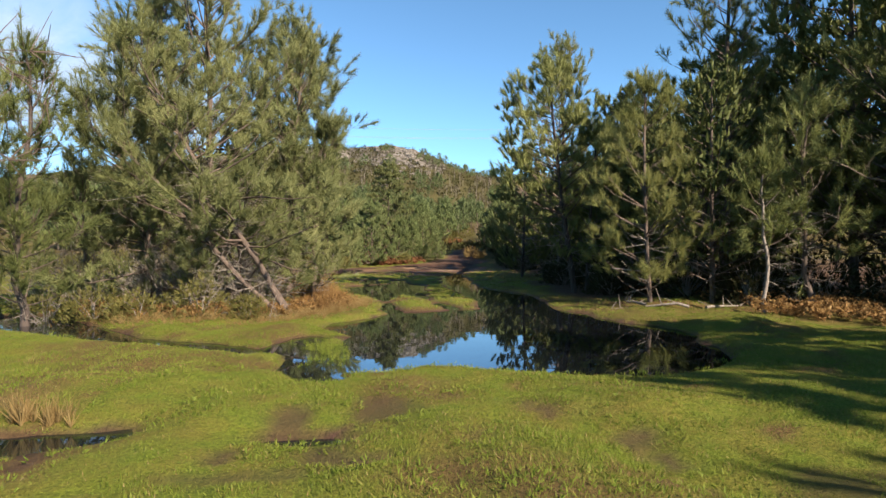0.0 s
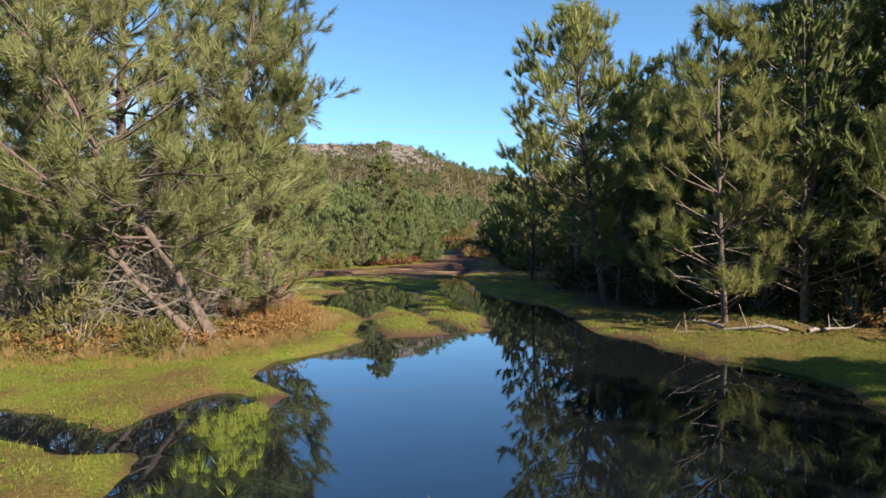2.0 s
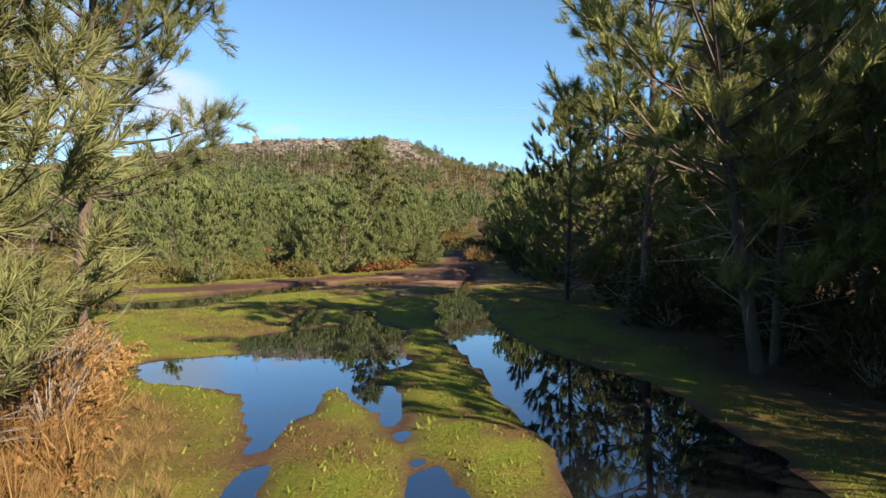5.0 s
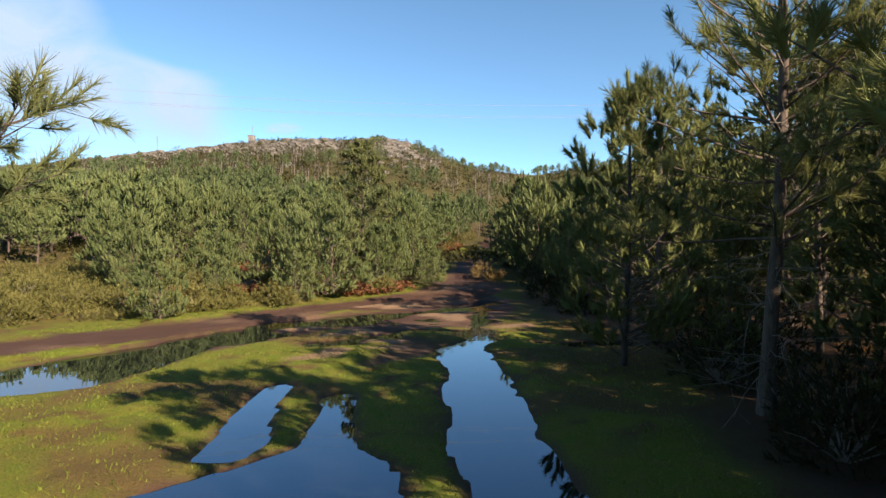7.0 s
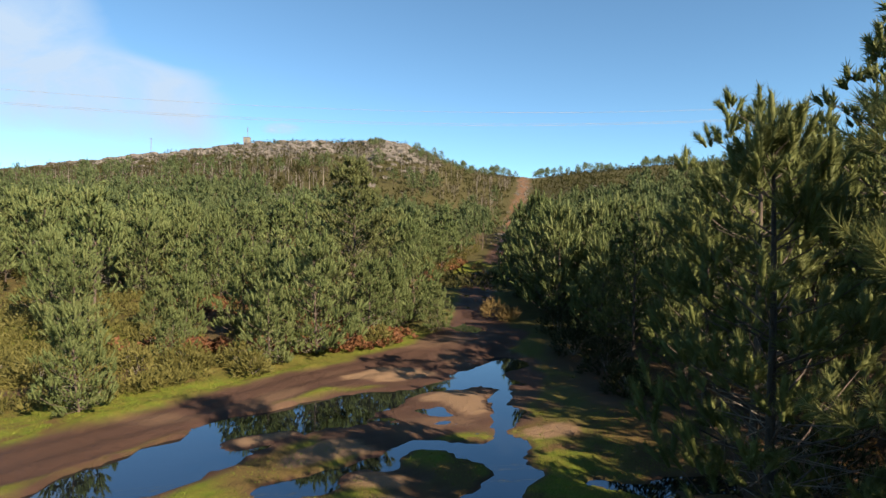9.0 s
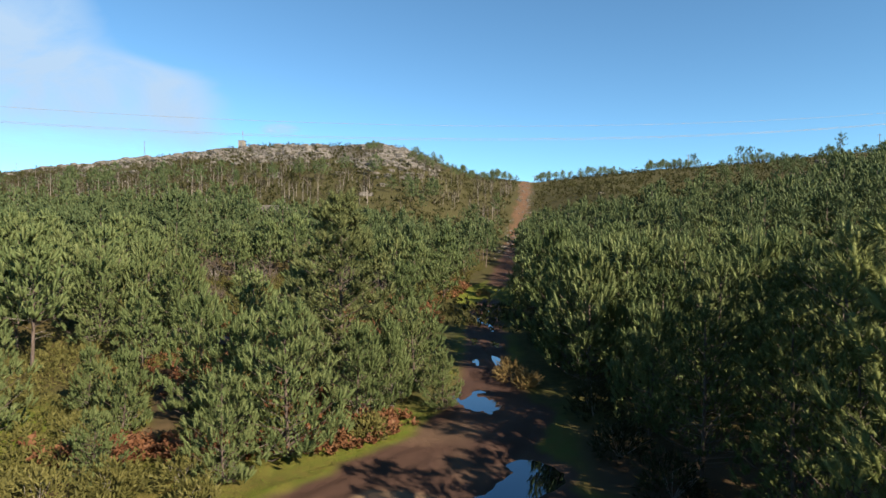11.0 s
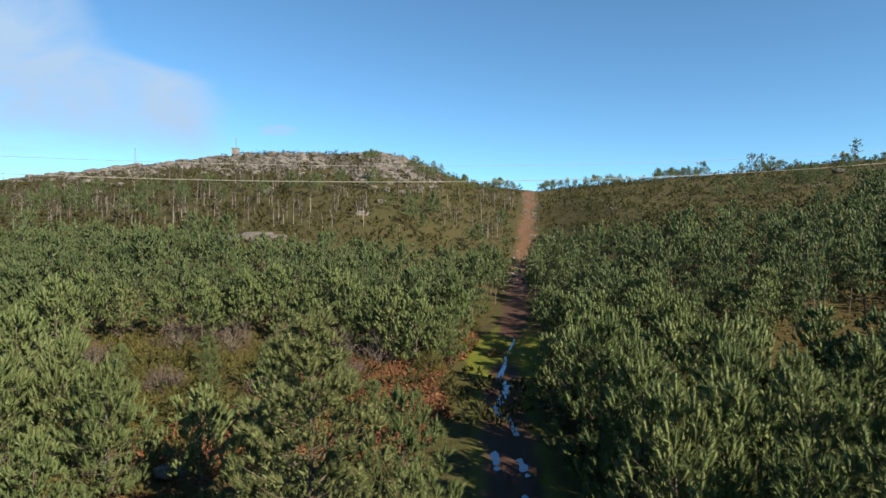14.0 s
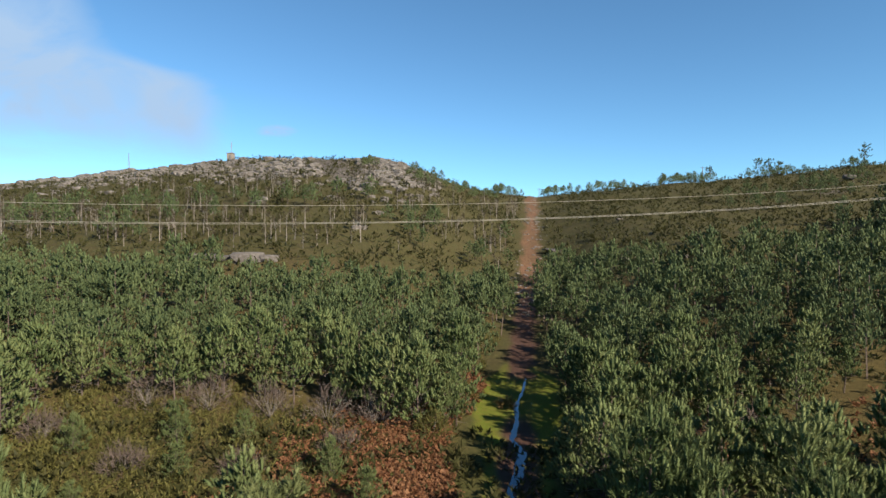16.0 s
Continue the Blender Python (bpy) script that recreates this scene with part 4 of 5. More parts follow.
def wooded(x, y):
    """Where the young wood grows."""
    u = x - track_x(y)
    gap = 1.6 * wavy(x, y, 5, 73)
    left = (u < -(2.9 - 0.9 * ramp(y, 88, 100) + gap)) & (y > 51.5 + 2.5 * wavy(x, y, 7, 75)) & (y < 104 + 6 * wavy(x, y, 20, 78) - 0.05 * np.abs(x) + 16 * ramp(u, -14, -6))
    clearing = (np.hypot((x + 10) / 15, (y - 67) / 7.5) < 1 + 0.25 * wavy(x, y, 5, 74)) | (np.hypot((x + 25) / 8, (y - 113) / 5) < 1)
    right = (u > 2.6 - 0.8 * ramp(y, 88, 100) + gap + 1.5 * (y < 60)) & (y > 57) & (y < 134 - 30 * ramp(u, 5, 20) + 6 * wavy(x, y, 20, 79) + 30 * ramp(x, 55, 75))
    glade = (np.hypot((x - 34) / 14, (y - 70) / 5) < 1) | (np.hypot((x - 20) / 9, (y - 66) / 4) < 1)
    thin = (y < 59.5) & (lattice(np.floor(x * 3), np.floor(y * 3), 5) > 0.45)
    seen = ~thin & (np.abs(x) < 0.82 * (y - 14) + 4)
    return ((left & ~clearing) | (right & ~glade)) & seen


gx, gy = np.meshgrid(np.arange(-110, 112, 2.5), np.arange(48, 140, 2.5))
TREE_X = gx.ravel() + RNG.uniform(-1.1, 1.1, gx.size)
TREE_Y = gy.ravel() + RNG.uniform(-1.1, 1.1, gx.size)
keep = wooded(TREE_X, TREE_Y)
for px, py, _ in NEAR_YOUNG:
    keep &= np.hypot(TREE_X - px, TREE_Y - py) > 1.5
TREE_X, TREE_Y = TREE_X[keep], TREE_Y[keep]
TREE_Z = land(TREE_X, TREE_Y)
TREE_H = RNG.uniform(0.62, 1.28, len(TREE_X)) * (1 + 0.22 * wavy(TREE_X, TREE_Y, 9, 77)) * (1 + 0.4 * ramp(TREE_X, 42, 58) * ramp(TREE_Y, 85, 95))
order = np.argsort(np.hypot(TREE_X * 0.8, TREE_Y - 40))
TREE_X, TREE_Y, TREE_Z, TREE_H = TREE_X[order], TREE_Y[order], TREE_Z[order], TREE_H[order]
SINGLE = 130
for k, (x, y, h) in enumerate(NEAR_YOUNG):
    copy = FINE[k] if k < len(FINE) else copy_thing(FINE[(k * 7) % len(FINE)], pose(0, 0, 0))
    copy.matrix_basis = pose(x, y, height_at(x, y) - 0.05, 0, 0, (k * 137.5) % 360) @ Matrix.Scale(h / 5.0, 4)
spots = list(zip(TREE_X[:SINGLE], TREE_Y[:SINGLE], TREE_Z[:SINGLE], TREE_H[:SINGLE]))
for k, (x, y, z, s) in enumerate(spots):
    copy = YOUNG[k] if k < len(YOUNG) else copy_thing(YOUNG[k % len(YOUNG)], pose(0, 0, 0))
    copy.matrix_basis = pose(x, y, z - 0.05, 0, 0, (k * 137.5) % 360) @ Matrix.Scale(float(s), 4)


def scatter(name, label, category, models, xs, ys, zs, scales, mats, parts):
    """Many copies of a few models, joined: ONE thing of kind stuff. models: lists of (verts, faces), one for each part."""
    rng = np.random.default_rng(len(xs))
    turn, pick = rng.random(len(xs)) * 2 * np.pi, rng.integers(len(models), size=len(xs))
    root = tagged(new(name), label, category, kind="stuff")
    for j, (mat, part) in enumerate(zip(mats, parts)):
        verts, faces, n = [], [], 0
        for m, model in enumerate(models):
            v, f = model[j]
            sel = np.nonzero(pick == m)[0]
            if not len(sel) or not len(v):
                continue
            c, s = np.cos(turn[sel]) * scales[sel], np.sin(turn[sel]) * scales[sel]
            x = v[None, :, 0] * c[:, None] - v[None, :, 1] * s[:, None] + xs[sel, None]
            y = v[None, :, 0] * s[:, None] + v[None, :, 1] * c[:, None] + ys[sel, None]
            z = v[None, :, 2] * scales[sel, None] + zs[sel, None]
            verts.append(np.stack([x, y, z], -1).reshape(-1, 3))
            faces.append((f[None] + (np.arange(len(sel)) * len(v))[:, None, None] + n).reshape(-1, f.shape[1]))
            n += verts[-1].shape[0]
        tagged(child(part, mesh_of(part, np.vstack(verts), np.vstack(faces), mat, part == "crowns"), root), kind="stuff")
    return root


def pine_model(seed, **how):
    trunk, limbs, twigs, crown = dome_pine(np.random.default_rng(seed), **how)
    return crown, tubes([(*trunk[0][:3], *trunk[3][:3], 0.06, 0.045), (*trunk[3][:3], *trunk[6][3:6], 0.045, 0.02)] + twigs[::4], 3)


def far_pines(limbs_n, count, width, core, inner):
    return [pine_model(200 + k, height=5.0, radius=(1.6, 1.4, 1.75, 1.45, 1.65, 1.45)[k], bare=(0.32, 0.4, 0.3, 0.42, 0.36, 0.44)[k], limbs_n=limbs_n, count=count, width=width, size=0.2, brush=0.28, dead=0.9, core=core, sides=3, splay=0.5, fill=0.66, tufts=130, flake=0.17,
                       point=(0.9, 1.1, 0.8, 1.3, 1.0, 1.2)[k], shoots=2, inner=inner) for k in range(6)]


FAR_PINES, FARTHEST_PINES = far_pines(28, 8, 0.075, 0.07, 1), far_pines(18, 6, 0.11, 0.09, 0)
deep = TREE_Y > 88
for name, models, sel in (("pine_plantation", FAR_PINES, ~deep), ("pine_plantation_slope", FARTHEST_PINES, deep)):
    sel = sel & (np.arange(len(TREE_X)) >= SINGLE)
    scatter(name, "young maritime pines covering both valley sides", "pine wood", models, TREE_X[sel], TREE_Y[sel], TREE_Z[sel] - 0.05, TREE_H[sel], (NEEDLE_FAR, BARK), ("crowns", "trunks"))


# ---- undergrowth ----
def fronds(rng, count, reach, rise, leaf, n=5):
    """A fern plant: arching stems, each with two rows of narrow leaflets."""
    verts = []
    for _ in range(count):
        a = rng.random() * 2 * np.pi
        out = np.array([np.cos(a), np.sin(a), 0])
        side = np.array([-np.sin(a), np.cos(a), 0])
        r, h = reach * rng.uniform(0.6, 1.2), rise * rng.uniform(0.6, 1.2)
        f = np.linspace(0.15, 1, n)
        spine = out * (r * f)[:, None] + np.array([0, 0, 1.0]) * (h * np.sin(f * 2.2))[:, None] + rng.normal(0, 0.02, (n, 3))
        for k in range(n - 1):
            w = leaf * (1.15 - f[k]) * rng.uniform(0.7, 1.2)
            for s in (-1, 1):
                verts += [spine[k], spine[k + 1], (spine[k] + spine[k + 1]) / 2 + side * s * w + np.array([0, 0, -0.25 * w]) + rng.normal(0, 0.015, 3)]
    verts = np.array(verts)
    return verts, np.arange(len(verts)).reshape(-1, 3)


def dome(rng, count, radius, height, leaf, width, lift=0.5):
    """A bush: small pointed leaves pushing out of an uneven dome."""
    way = rng.normal(0, 1, (count, 3))
    way[:, 2] = np.abs(way[:, 2])
    way /= np.linalg.norm(way, axis=1, keepdims=True)
    lump = 1 + 0.25 * np.sin(way[:, 0] * 5 + rng.random() * 6) * np.cos(way[:, 1] * 6 + rng.random() * 6)
    foot = way * np.array([radius, radius, height]) * (lump * rng.uniform(0.45, 1.0, count) ** 0.6)[:, None]
    v, f = needles(foot, (way + np.array([0, 0, lift])) / np.linalg.norm(way + np.array([0, 0, lift]), axis=1, keepdims=True), np.full(count, leaf * 0.6), 3, leaf, width, rng, 10, 70)
    return v, f


def bush(at, label, mat, seed, count, radius, height, leaf=0.12, width=0.03, twigs=8):
    """A bush as a thing: a few stems and its foliage."""
    rng = np.random.default_rng(seed)
    root = tagged(new("bush"), label, "bush", "bushes")
    root.matrix_basis = pose(at[0], at[1], height_at(*at) - 0.03)
    segs = []
    for _ in range(twigs):
        d = unit(np.array([rng.normal(0, 0.5), rng.normal(0, 0.5), 1]))
        p, q = d * 0.05, d * height * 0.6
        segs.append((*p, *q, 0.012, 0.007))
        segs.append((*q, *(q + unit(d + rng.normal(0, 0.4, 3)) * height * 0.35), 0.007, 0.003))
    tagged(child("stemwork", mesh_of("stemwork", *tubes(segs, 4), DEADWOOD), root), kind="stuff")
    tagged(child("foliage", mesh_of("foliage", *dome(rng, count, radius, height, leaf, width), mat), root), kind="stuff")
    return root


def along(rng, chain, count):
    """Random places inside a chain of capsules."""
    c = np.array(chain)
    k = rng.integers(0, len(c) - 1, count)
    f = rng.random(count)[:, None]
    p = c[k] * (1 - f) + c[k + 1] * f
    a, r = rng.random(count) * 2 * np.pi, np.sqrt(rng.random(count)) * p[:, 2]
    return p[:, 0] + r * np.cos(a), p[:, 1] + r * np.sin(a)


def ground_cover(name, label, category, models, x, y, lo, hi, mat, part, dry=True):
    if dry:
        d = shore(x, y)
        x, y = x[d > 0.08], y[d > 0.08]
    scatter(name, label, category, models, x, y, land(x, y) - 0.02, RNG.uniform(lo, hi, len(x)), (mat,), (part,))


PLANTS = np.random.default_rng(31)
FRONDS = [(fronds(np.random.default_rng(300 + k), 7, 0.3, 0.26, 0.085),) for k in range(4)]
NEAR_FRONDS = [(fronds(np.random.default_rng(310 + k), 9, 0.34, 0.27, 0.03, 14),) for k in range(4)]
x, y = along(PLANTS, [(-8.2, 11.4, 0.8), (-6.4, 11.5, 0.9), (-4.6, 11.3, 0.8), (-2.9, 11.8, 0.6), (-2.6, 13.2, 0.6), (-3.2, 15.6, 0.8)], 170)
ground_cover("bracken_bank", "dead orange-brown bracken under the leaning pines", "bracken", NEAR_FRONDS, x, y, 0.4, 1.0, FERN, "fronds")
x, y = along(PLANTS, [(-4.6, 15.2, 0.6), (-4.3, 17.0, 0.6), (-4.8, 18.2, 0.5)], 160)
ground_cover("bracken_edge", "dead rust bracken and briars at the pool's edge", "bracken", NEAR_FRONDS, x, y, 0.7, 1.4, FERN, "fronds")
x, y = along(PLANTS, [(6.4, 11.6, 0.9), (8.6, 10.6, 1.2), (8.4, 13.4, 2.2), (7.2, 19, 2.4), (8, 26, 3), (9, 34, 3), (9, 42, 3)], 220)
ground_cover("bracken_shade", "dead brown bracken on the floor of the dark wood", "bracken", NEAR_FRONDS, x, y, 0.6, 1.2, FERN, "fronds")
x, y = along(PLANTS, [(-12.6, 43.6, 1.2), (-10.6, 43.2, 0.8), (-8.4, 43.4, 0.8), (-4.5, 44.2, 1.3), (-2.4, 45.8, 0.9), (-6.5, 48, 2), (-9, 51, 2.6), (-13, 51, 2.6), (-12, 56, 3)], 560)
ground_cover("bracken_row", "rust-red bracken along the foot of the young pines", "bracken", FRONDS, x, y, 0.9, 1.8, FERN_RED, "fronds")
x, y = along(PLANTS, [(-12, 60, 3), (-9, 62, 4), (-3.4, 61, 2), (-3.2, 68, 2.6), (-5, 72, 3), (-1, 77, 2.2), (1.2, 85, 1.6), (-9, 69, 3), (-2.5, 65, 2.4), (-3.5, 70, 2.2), (-2.2, 74, 2.2)], 2300)
ground_cover("bracken_glades", "red and orange dead bracken in the gaps of the plantation", "bracken", FRONDS, x, y, 1.0, 2.1, FERN_RED, "fronds", False)
x, y = along(PLANTS, [(8.6, 72.6, 1.4), (10.5, 76, 1.6), (11, 88, 2), (14, 66, 2.5), (22, 66, 5), (34, 71, 6)], 520)
ground_cover("bracken_slope", "red dead bracken at the edge of the track", "bracken", FRONDS, x, y, 1.0, 1.9, FERN_RED, "fronds", False)

for k, (bx, by, br, bh) in enumerate(((-6.6, 10.9, 0.55, 0.6), (-5.7, 10.8, 0.5, 0.5), (-4.6, 10.9, 0.6, 0.75), (-7.7, 11.2, 0.6, 0.8), (-3.7, 11.0, 0.35, 0.4))):
    bush((bx, by), "olive gorse bush among dead bracken", GORSE, 400 + k, 420, br, bh, 0.1, 0.02)
for k, (bx, by, br, bh) in enumerate(((-10.8, 40.2, 0.9, 1.0), (-9.4, 40.8, 0.8, 0.8), (-7.6, 41.2, 0.7, 0.9), (-6.8, 40.0, 0.6, 0.7), (-15, 39, 1.2, 1.0), (-13.2, 39.0, 1.0, 0.9), (-17, 37, 1.3, 1.0),
                                     (-11.8, 43.8, 0.9, 1.1), (-19, 42, 1.4, 1.2), (-3.0, 44.8, 0.6, 0.7), (-21, 38.6, 1.5, 1.1), (-14.6, 34.8, 0.8, 0.6))):
    bush((bx, by), "yellow-green gorse bush on the grassy bank", GORSE, 430 + k, 330, br, bh, 0.18, 0.05)
for k, (bx, by, br, bh) in enumerate(((2.5, 51.2, 0.55, 0.7), (3.1, 50.2, 0.4, 0.45), (3.6, 78.8, 0.5, 0.5))):
    bush((bx, by), "yellowed tussock of grass beside the track", STRAW, 450 + k, 160, br, bh, 0.35, 0.04, 0)
for k, (bx, by, br, bh) in enumerate(((-0.6, 77, 1.0, 1.6), (0.4, 80, 1.0, 1.5), (1.9, 88, 0.9, 1.4), (2.6, 93.5, 1.2, 2.0), (3.6, 96.5, 1.3, 2.2), (-1.6, 72.5, 1.0, 1.5))):
    bush((bx, by), "tall green broom bush beside the track", GORSE, 460 + k, 300, br, bh, 0.4, 0.05)
# undergrowth beside the track, its shade painted into the leaf colour
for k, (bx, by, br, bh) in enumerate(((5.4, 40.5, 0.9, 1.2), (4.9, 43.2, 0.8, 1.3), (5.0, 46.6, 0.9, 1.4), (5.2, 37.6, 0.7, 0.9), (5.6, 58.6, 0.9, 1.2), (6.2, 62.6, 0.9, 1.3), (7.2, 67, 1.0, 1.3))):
    bush((bx, by), "briar bush with the wood's shade in its dark leaf colour", BRIAR_SHADE, 470 + k, 300, br, bh, 0.2, 0.06)
# fill between the trunks, coloured as the black shade under the pines
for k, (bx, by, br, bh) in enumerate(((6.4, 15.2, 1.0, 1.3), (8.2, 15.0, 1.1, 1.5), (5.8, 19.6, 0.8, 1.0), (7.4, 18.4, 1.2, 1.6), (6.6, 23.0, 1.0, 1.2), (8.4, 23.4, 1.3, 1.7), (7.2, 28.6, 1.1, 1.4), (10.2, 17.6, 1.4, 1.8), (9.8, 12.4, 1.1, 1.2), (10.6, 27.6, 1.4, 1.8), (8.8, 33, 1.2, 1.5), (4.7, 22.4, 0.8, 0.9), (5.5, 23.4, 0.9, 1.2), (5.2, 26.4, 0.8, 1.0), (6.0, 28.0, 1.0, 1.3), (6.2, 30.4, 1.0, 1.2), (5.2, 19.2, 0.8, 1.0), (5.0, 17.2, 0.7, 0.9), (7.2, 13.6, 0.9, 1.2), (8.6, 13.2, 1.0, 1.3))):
    bush((bx, by), "briar thicket coloured near black for the shade under the pines", BRIAR_SHADE, 490 + k, 420, br, bh, 0.16, 0.04, 20)
for k, (bx, by, br, bh) in enumerate(((-6.6, 14.0, 1.2, 1.6), (-4.8, 15.4, 1.1, 1.4), (-8.4, 13.2, 1.1, 1.5), (-4.6, 12.6, 1.0, 1.2), (-6.0, 12.5, 1.0, 1.3))):
    bush((bx, by), "grey leafless briar thicket under the pines", DEADWOOD, 520 + k, 420, br, bh, 0.3, 0.014, 26)

for k, (bx, by, br, bh) in enumerate(((-8, 73.4, 1.2, 2.2), (-11.6, 73.8, 1.3, 2.0), (-5.2, 73.6, 1.2, 2.4), (-15.4, 74, 1.3, 2.0), (-3.2, 75.6, 1.0, 2.2), (-19, 73.6, 1.4, 1.8), (-1.4, 79.6, 0.9, 2.0), (-6.6, 69.4, 0.9, 1.2), (-16.6, 66.4, 0.9, 1.0), (-11, 66.6, 0.8, 0.9), (-22.4, 69.4, 1.0, 1.2), (10.4, 70.2, 1.0, 1.8), (12.6, 70.6, 1.1, 1.8), (16, 70.8, 1.1, 1.6))):
    bush((bx, by), "brown leafless thicket at the foot of the young pines", BARK, 560 + k, 170, br, bh, 0.55, 0.03, 30)
for k, (bx, by, br, bh) in enumerate(((-3.7, 16.1, 0.5, 0.8), (-3.2, 15.3, 0.45, 0.7), (-4.2, 17.1, 0.6, 0.9), (-4.6, 18.0, 0.5, 0.7))):
    bush((bx, by), "rust-brown briar with thin bare stems at the pool", FERN, 540 + k, 260, br, bh, 0.09, 0.016, 26)
STRAW_TUFTS = [(needles(np.zeros((1, 3)), np.array([[0, 0, 1.0]]), np.array([0.03]), 34, 0.3, 0.007, np.random.default_rng(370 + k), 8, 62),) for k in range(4)]
x, y = along(PLANTS, [(-8.2, 10.9, 0.7), (-6.4, 10.8, 0.7), (-4.6, 10.7, 0.7), (-2.9, 11.3, 0.6), (-2.2, 12.6, 0.5), (-2.3, 14.2, 0.6), (-3.2, 15.6, 0.8), (-4.4, 17, 0.7)], 900)
ground_cover("straw_bank", "tufts of orange straw along the grassy bank", "grass", STRAW_TUFTS, x, y, 0.25, 0.75, STRAW, "tufts")

# low heath between the trees and over the hill
HEATH = leaf_material("heath", (0.016, 0.018, 0.008), (0.038, 0.04, 0.014), (0.066, 0.062, 0.024), patch=0.06)
LOW_TUFTS = [(dome(np.random.default_rng(340 + k), 15, 0.5, 0.4, 0.2, 0.06),) for k in range(4)]
TUSSOCKS = [(dome(np.random.default_rng(330 + k), 5, 0.55, 0.45, 0.4, 0.16),) for k in range(4)]
n = 7000
y = 100 + 170 * PLANTS.random(n) ** 0.8
x = (PLANTS.random(n) * 2 - 1) * (0.8 * (y - 30))
sel = ~wooded(x, y) & (np.abs(x - track_x(y)) > 3.2)
ground_cover("heath_hillside", "olive and brown heath scrub over the hillside", "heath", TUSSOCKS, x[sel], y[sel], 0.7, 2.1, HEATH, "scrub", False)
x, y = along(PLANTS, [(-30, 40, 6), (-20, 42, 5), (-13, 38, 3.2), (-10, 39.5, 2.0), (-12, 46, 3), (-8, 49, 3), (-14, 53, 4), (-24, 52, 6), (-16, 44, 4), (-16, 33, 3)], 2300)
sel = (chain_distance(x, y, [(-16, 36, 0.5), (-11, 38.6, 0.6), (-10, 45.8, 0.6), (-13, 52, 0.5)]) > 0.4) & (chain_distance(x, y, ROAD) > 0.5)
ground_cover("heath_bank", "yellow-green low heath and grass on the bank", "heath", LOW_TUFTS, x[sel], y[sel], 0.4, 1.15, GORSE, "scrub", False)
x, y = along(PLANTS, [(-40, 62, 10), (-20, 66, 7), (-10, 66, 6), (-5, 72, 5), (14, 62, 6), (30, 72, 9), (46, 84, 9), (25, 110, 10)], 1500)
ground_cover("heath_glades", "olive heath in the gaps of the plantation", "heath", TUSSOCKS, x, y, 0.4, 1.2, HEATH, "scrub", False)
x, y = along(PLANTS, [(-34, 66, 6), (-22, 66, 5), (-15, 64, 4), (-8, 60, 4), (-6, 70, 3), (-16, 74, 4), (-24, 70, 6), (-18, 68, 5)], 1500)
ground_cover("gorse_glades", "yellow-green gorse among the bracken of the glades", "gorse", LOW_TUFTS, x, y, 0.5, 1.4, GORSE, "scrub", False)


# ---- turf ----
def turf(name, label, count, x0, x1, y0, y1, tall, wide, mat, dry_share=0.0, need=0.02):
    rng = np.random.default_rng(count)
    x, y = rng.uniform(x0, x1, count), y0 + (y1 - y0) * rng.random(count) ** 1.25
    d = shore(x, y)
    bare_soil = mud_cover(x, y, d)
    ok = (d > need) & (bare_soil < 0.35) & (wavy(x, y, 0.35, 91) + rng.normal(0, 0.5, count) > -0.35) & (np.abs(x) < 0.8 * y + 1.5)
    x, y = x[ok], y[ok]
    z = land(x, y)
    k = len(x)
    h = tall * rng.uniform(0.5, 1.3, k) * (1 + 0.6 * wavy(x, y, 0.8, 93))
    a = rng.random(k) * 2 * np.pi
    foot = np.stack([x, y, z - 0.01], 1)
    side = np.stack([np.cos(a), np.sin(a), np.zeros(k)], 1) * (wide * rng.uniform(0.6, 1.3, k))[:, None]
    tip = foot + np.stack([rng.normal(0, 0.55, k) * h, rng.normal(0, 0.55, k) * h, h], 1)
    me = mesh_of(name, np.stack([foot - side, foot + side, tip], 1).reshape(-1, 3), np.arange(3 * k).reshape(-1, 3), mat)
    return tagged(new(name, me), label, "grass", kind="stuff")


turf("lawn_grass", "short grazed green turf round the pond", 560000, -8, 7, 2.4, 12.5, 0.027, 0.0032, BLADE)
turf("lawn_straw", "dry straw blades among the short turf", 60000, -9, 8, 2.0, 16, 0.03, 0.0035, STRAW)
turf("bank_grass", "short green turf on the islets and far banks", 80000, -12, 7, 12, 46, 0.045, 0.014, BLADE)
RUSH = [(needles(np.zeros((1, 3)), np.array([[0, 0, 1.0]]), np.array([0.02]), 26, 0.3, 0.008, np.random.default_rng(350 + k), 5, 50),) for k in range(3)]
x, y = along(PLANTS, [(-4.6, 4.35, 0.16), (-3.6, 4.4, 0.14), (-2.9, 4.45, 0.12)], 60)
ground_cover("rushes_pool", "brown and green rushes along the small near pool", "rushes", RUSH, x, y, 0.5, 1.0, STRAW, "stalks")
x, y = along(PLANTS, [(-7.8, 10.4, 0.5), (-5.6, 10.1, 0.5), (-3.6, 10.4, 0.5), (-2.6, 10.9, 0.4), (-2.2, 12.2, 0.4), (-2.0, 13.6, 0.4)], 420)
ground_cover("rushes_pond", "pale dry grass tufts on the pond's bank", "rushes", RUSH, x, y, 0.15, 0.5, STRAW, "stalks")
x, y = along(PLANTS, [(-1.9, 8.4, 0.35), (-1.5, 8.0, 0.3), (-1.5, 6.9, 0.3)], 110)
scatter("water_grass", "green flooded grass standing in the shallows", "grass", RUSH, x, y, np.full(len(x), -0.03), PLANTS.uniform(0.25, 0.5, len(x)), (BLADE,), ("stalks",))
x, y = along(PLANTS, [(-5.4, 15.8, 0.7), (-4.1, 16.8, 0.55), (-4.0, 15.2, 0.5), (-2.8, 14.2, 0.6), (-4.7, 18.3, 0.5)], 420)
ground_cover("straw_edge", "tall dry rust-brown stalks beside the pool", "dry grass", RUSH, x, y, 0.7, 1.6, FERN, "stalks")

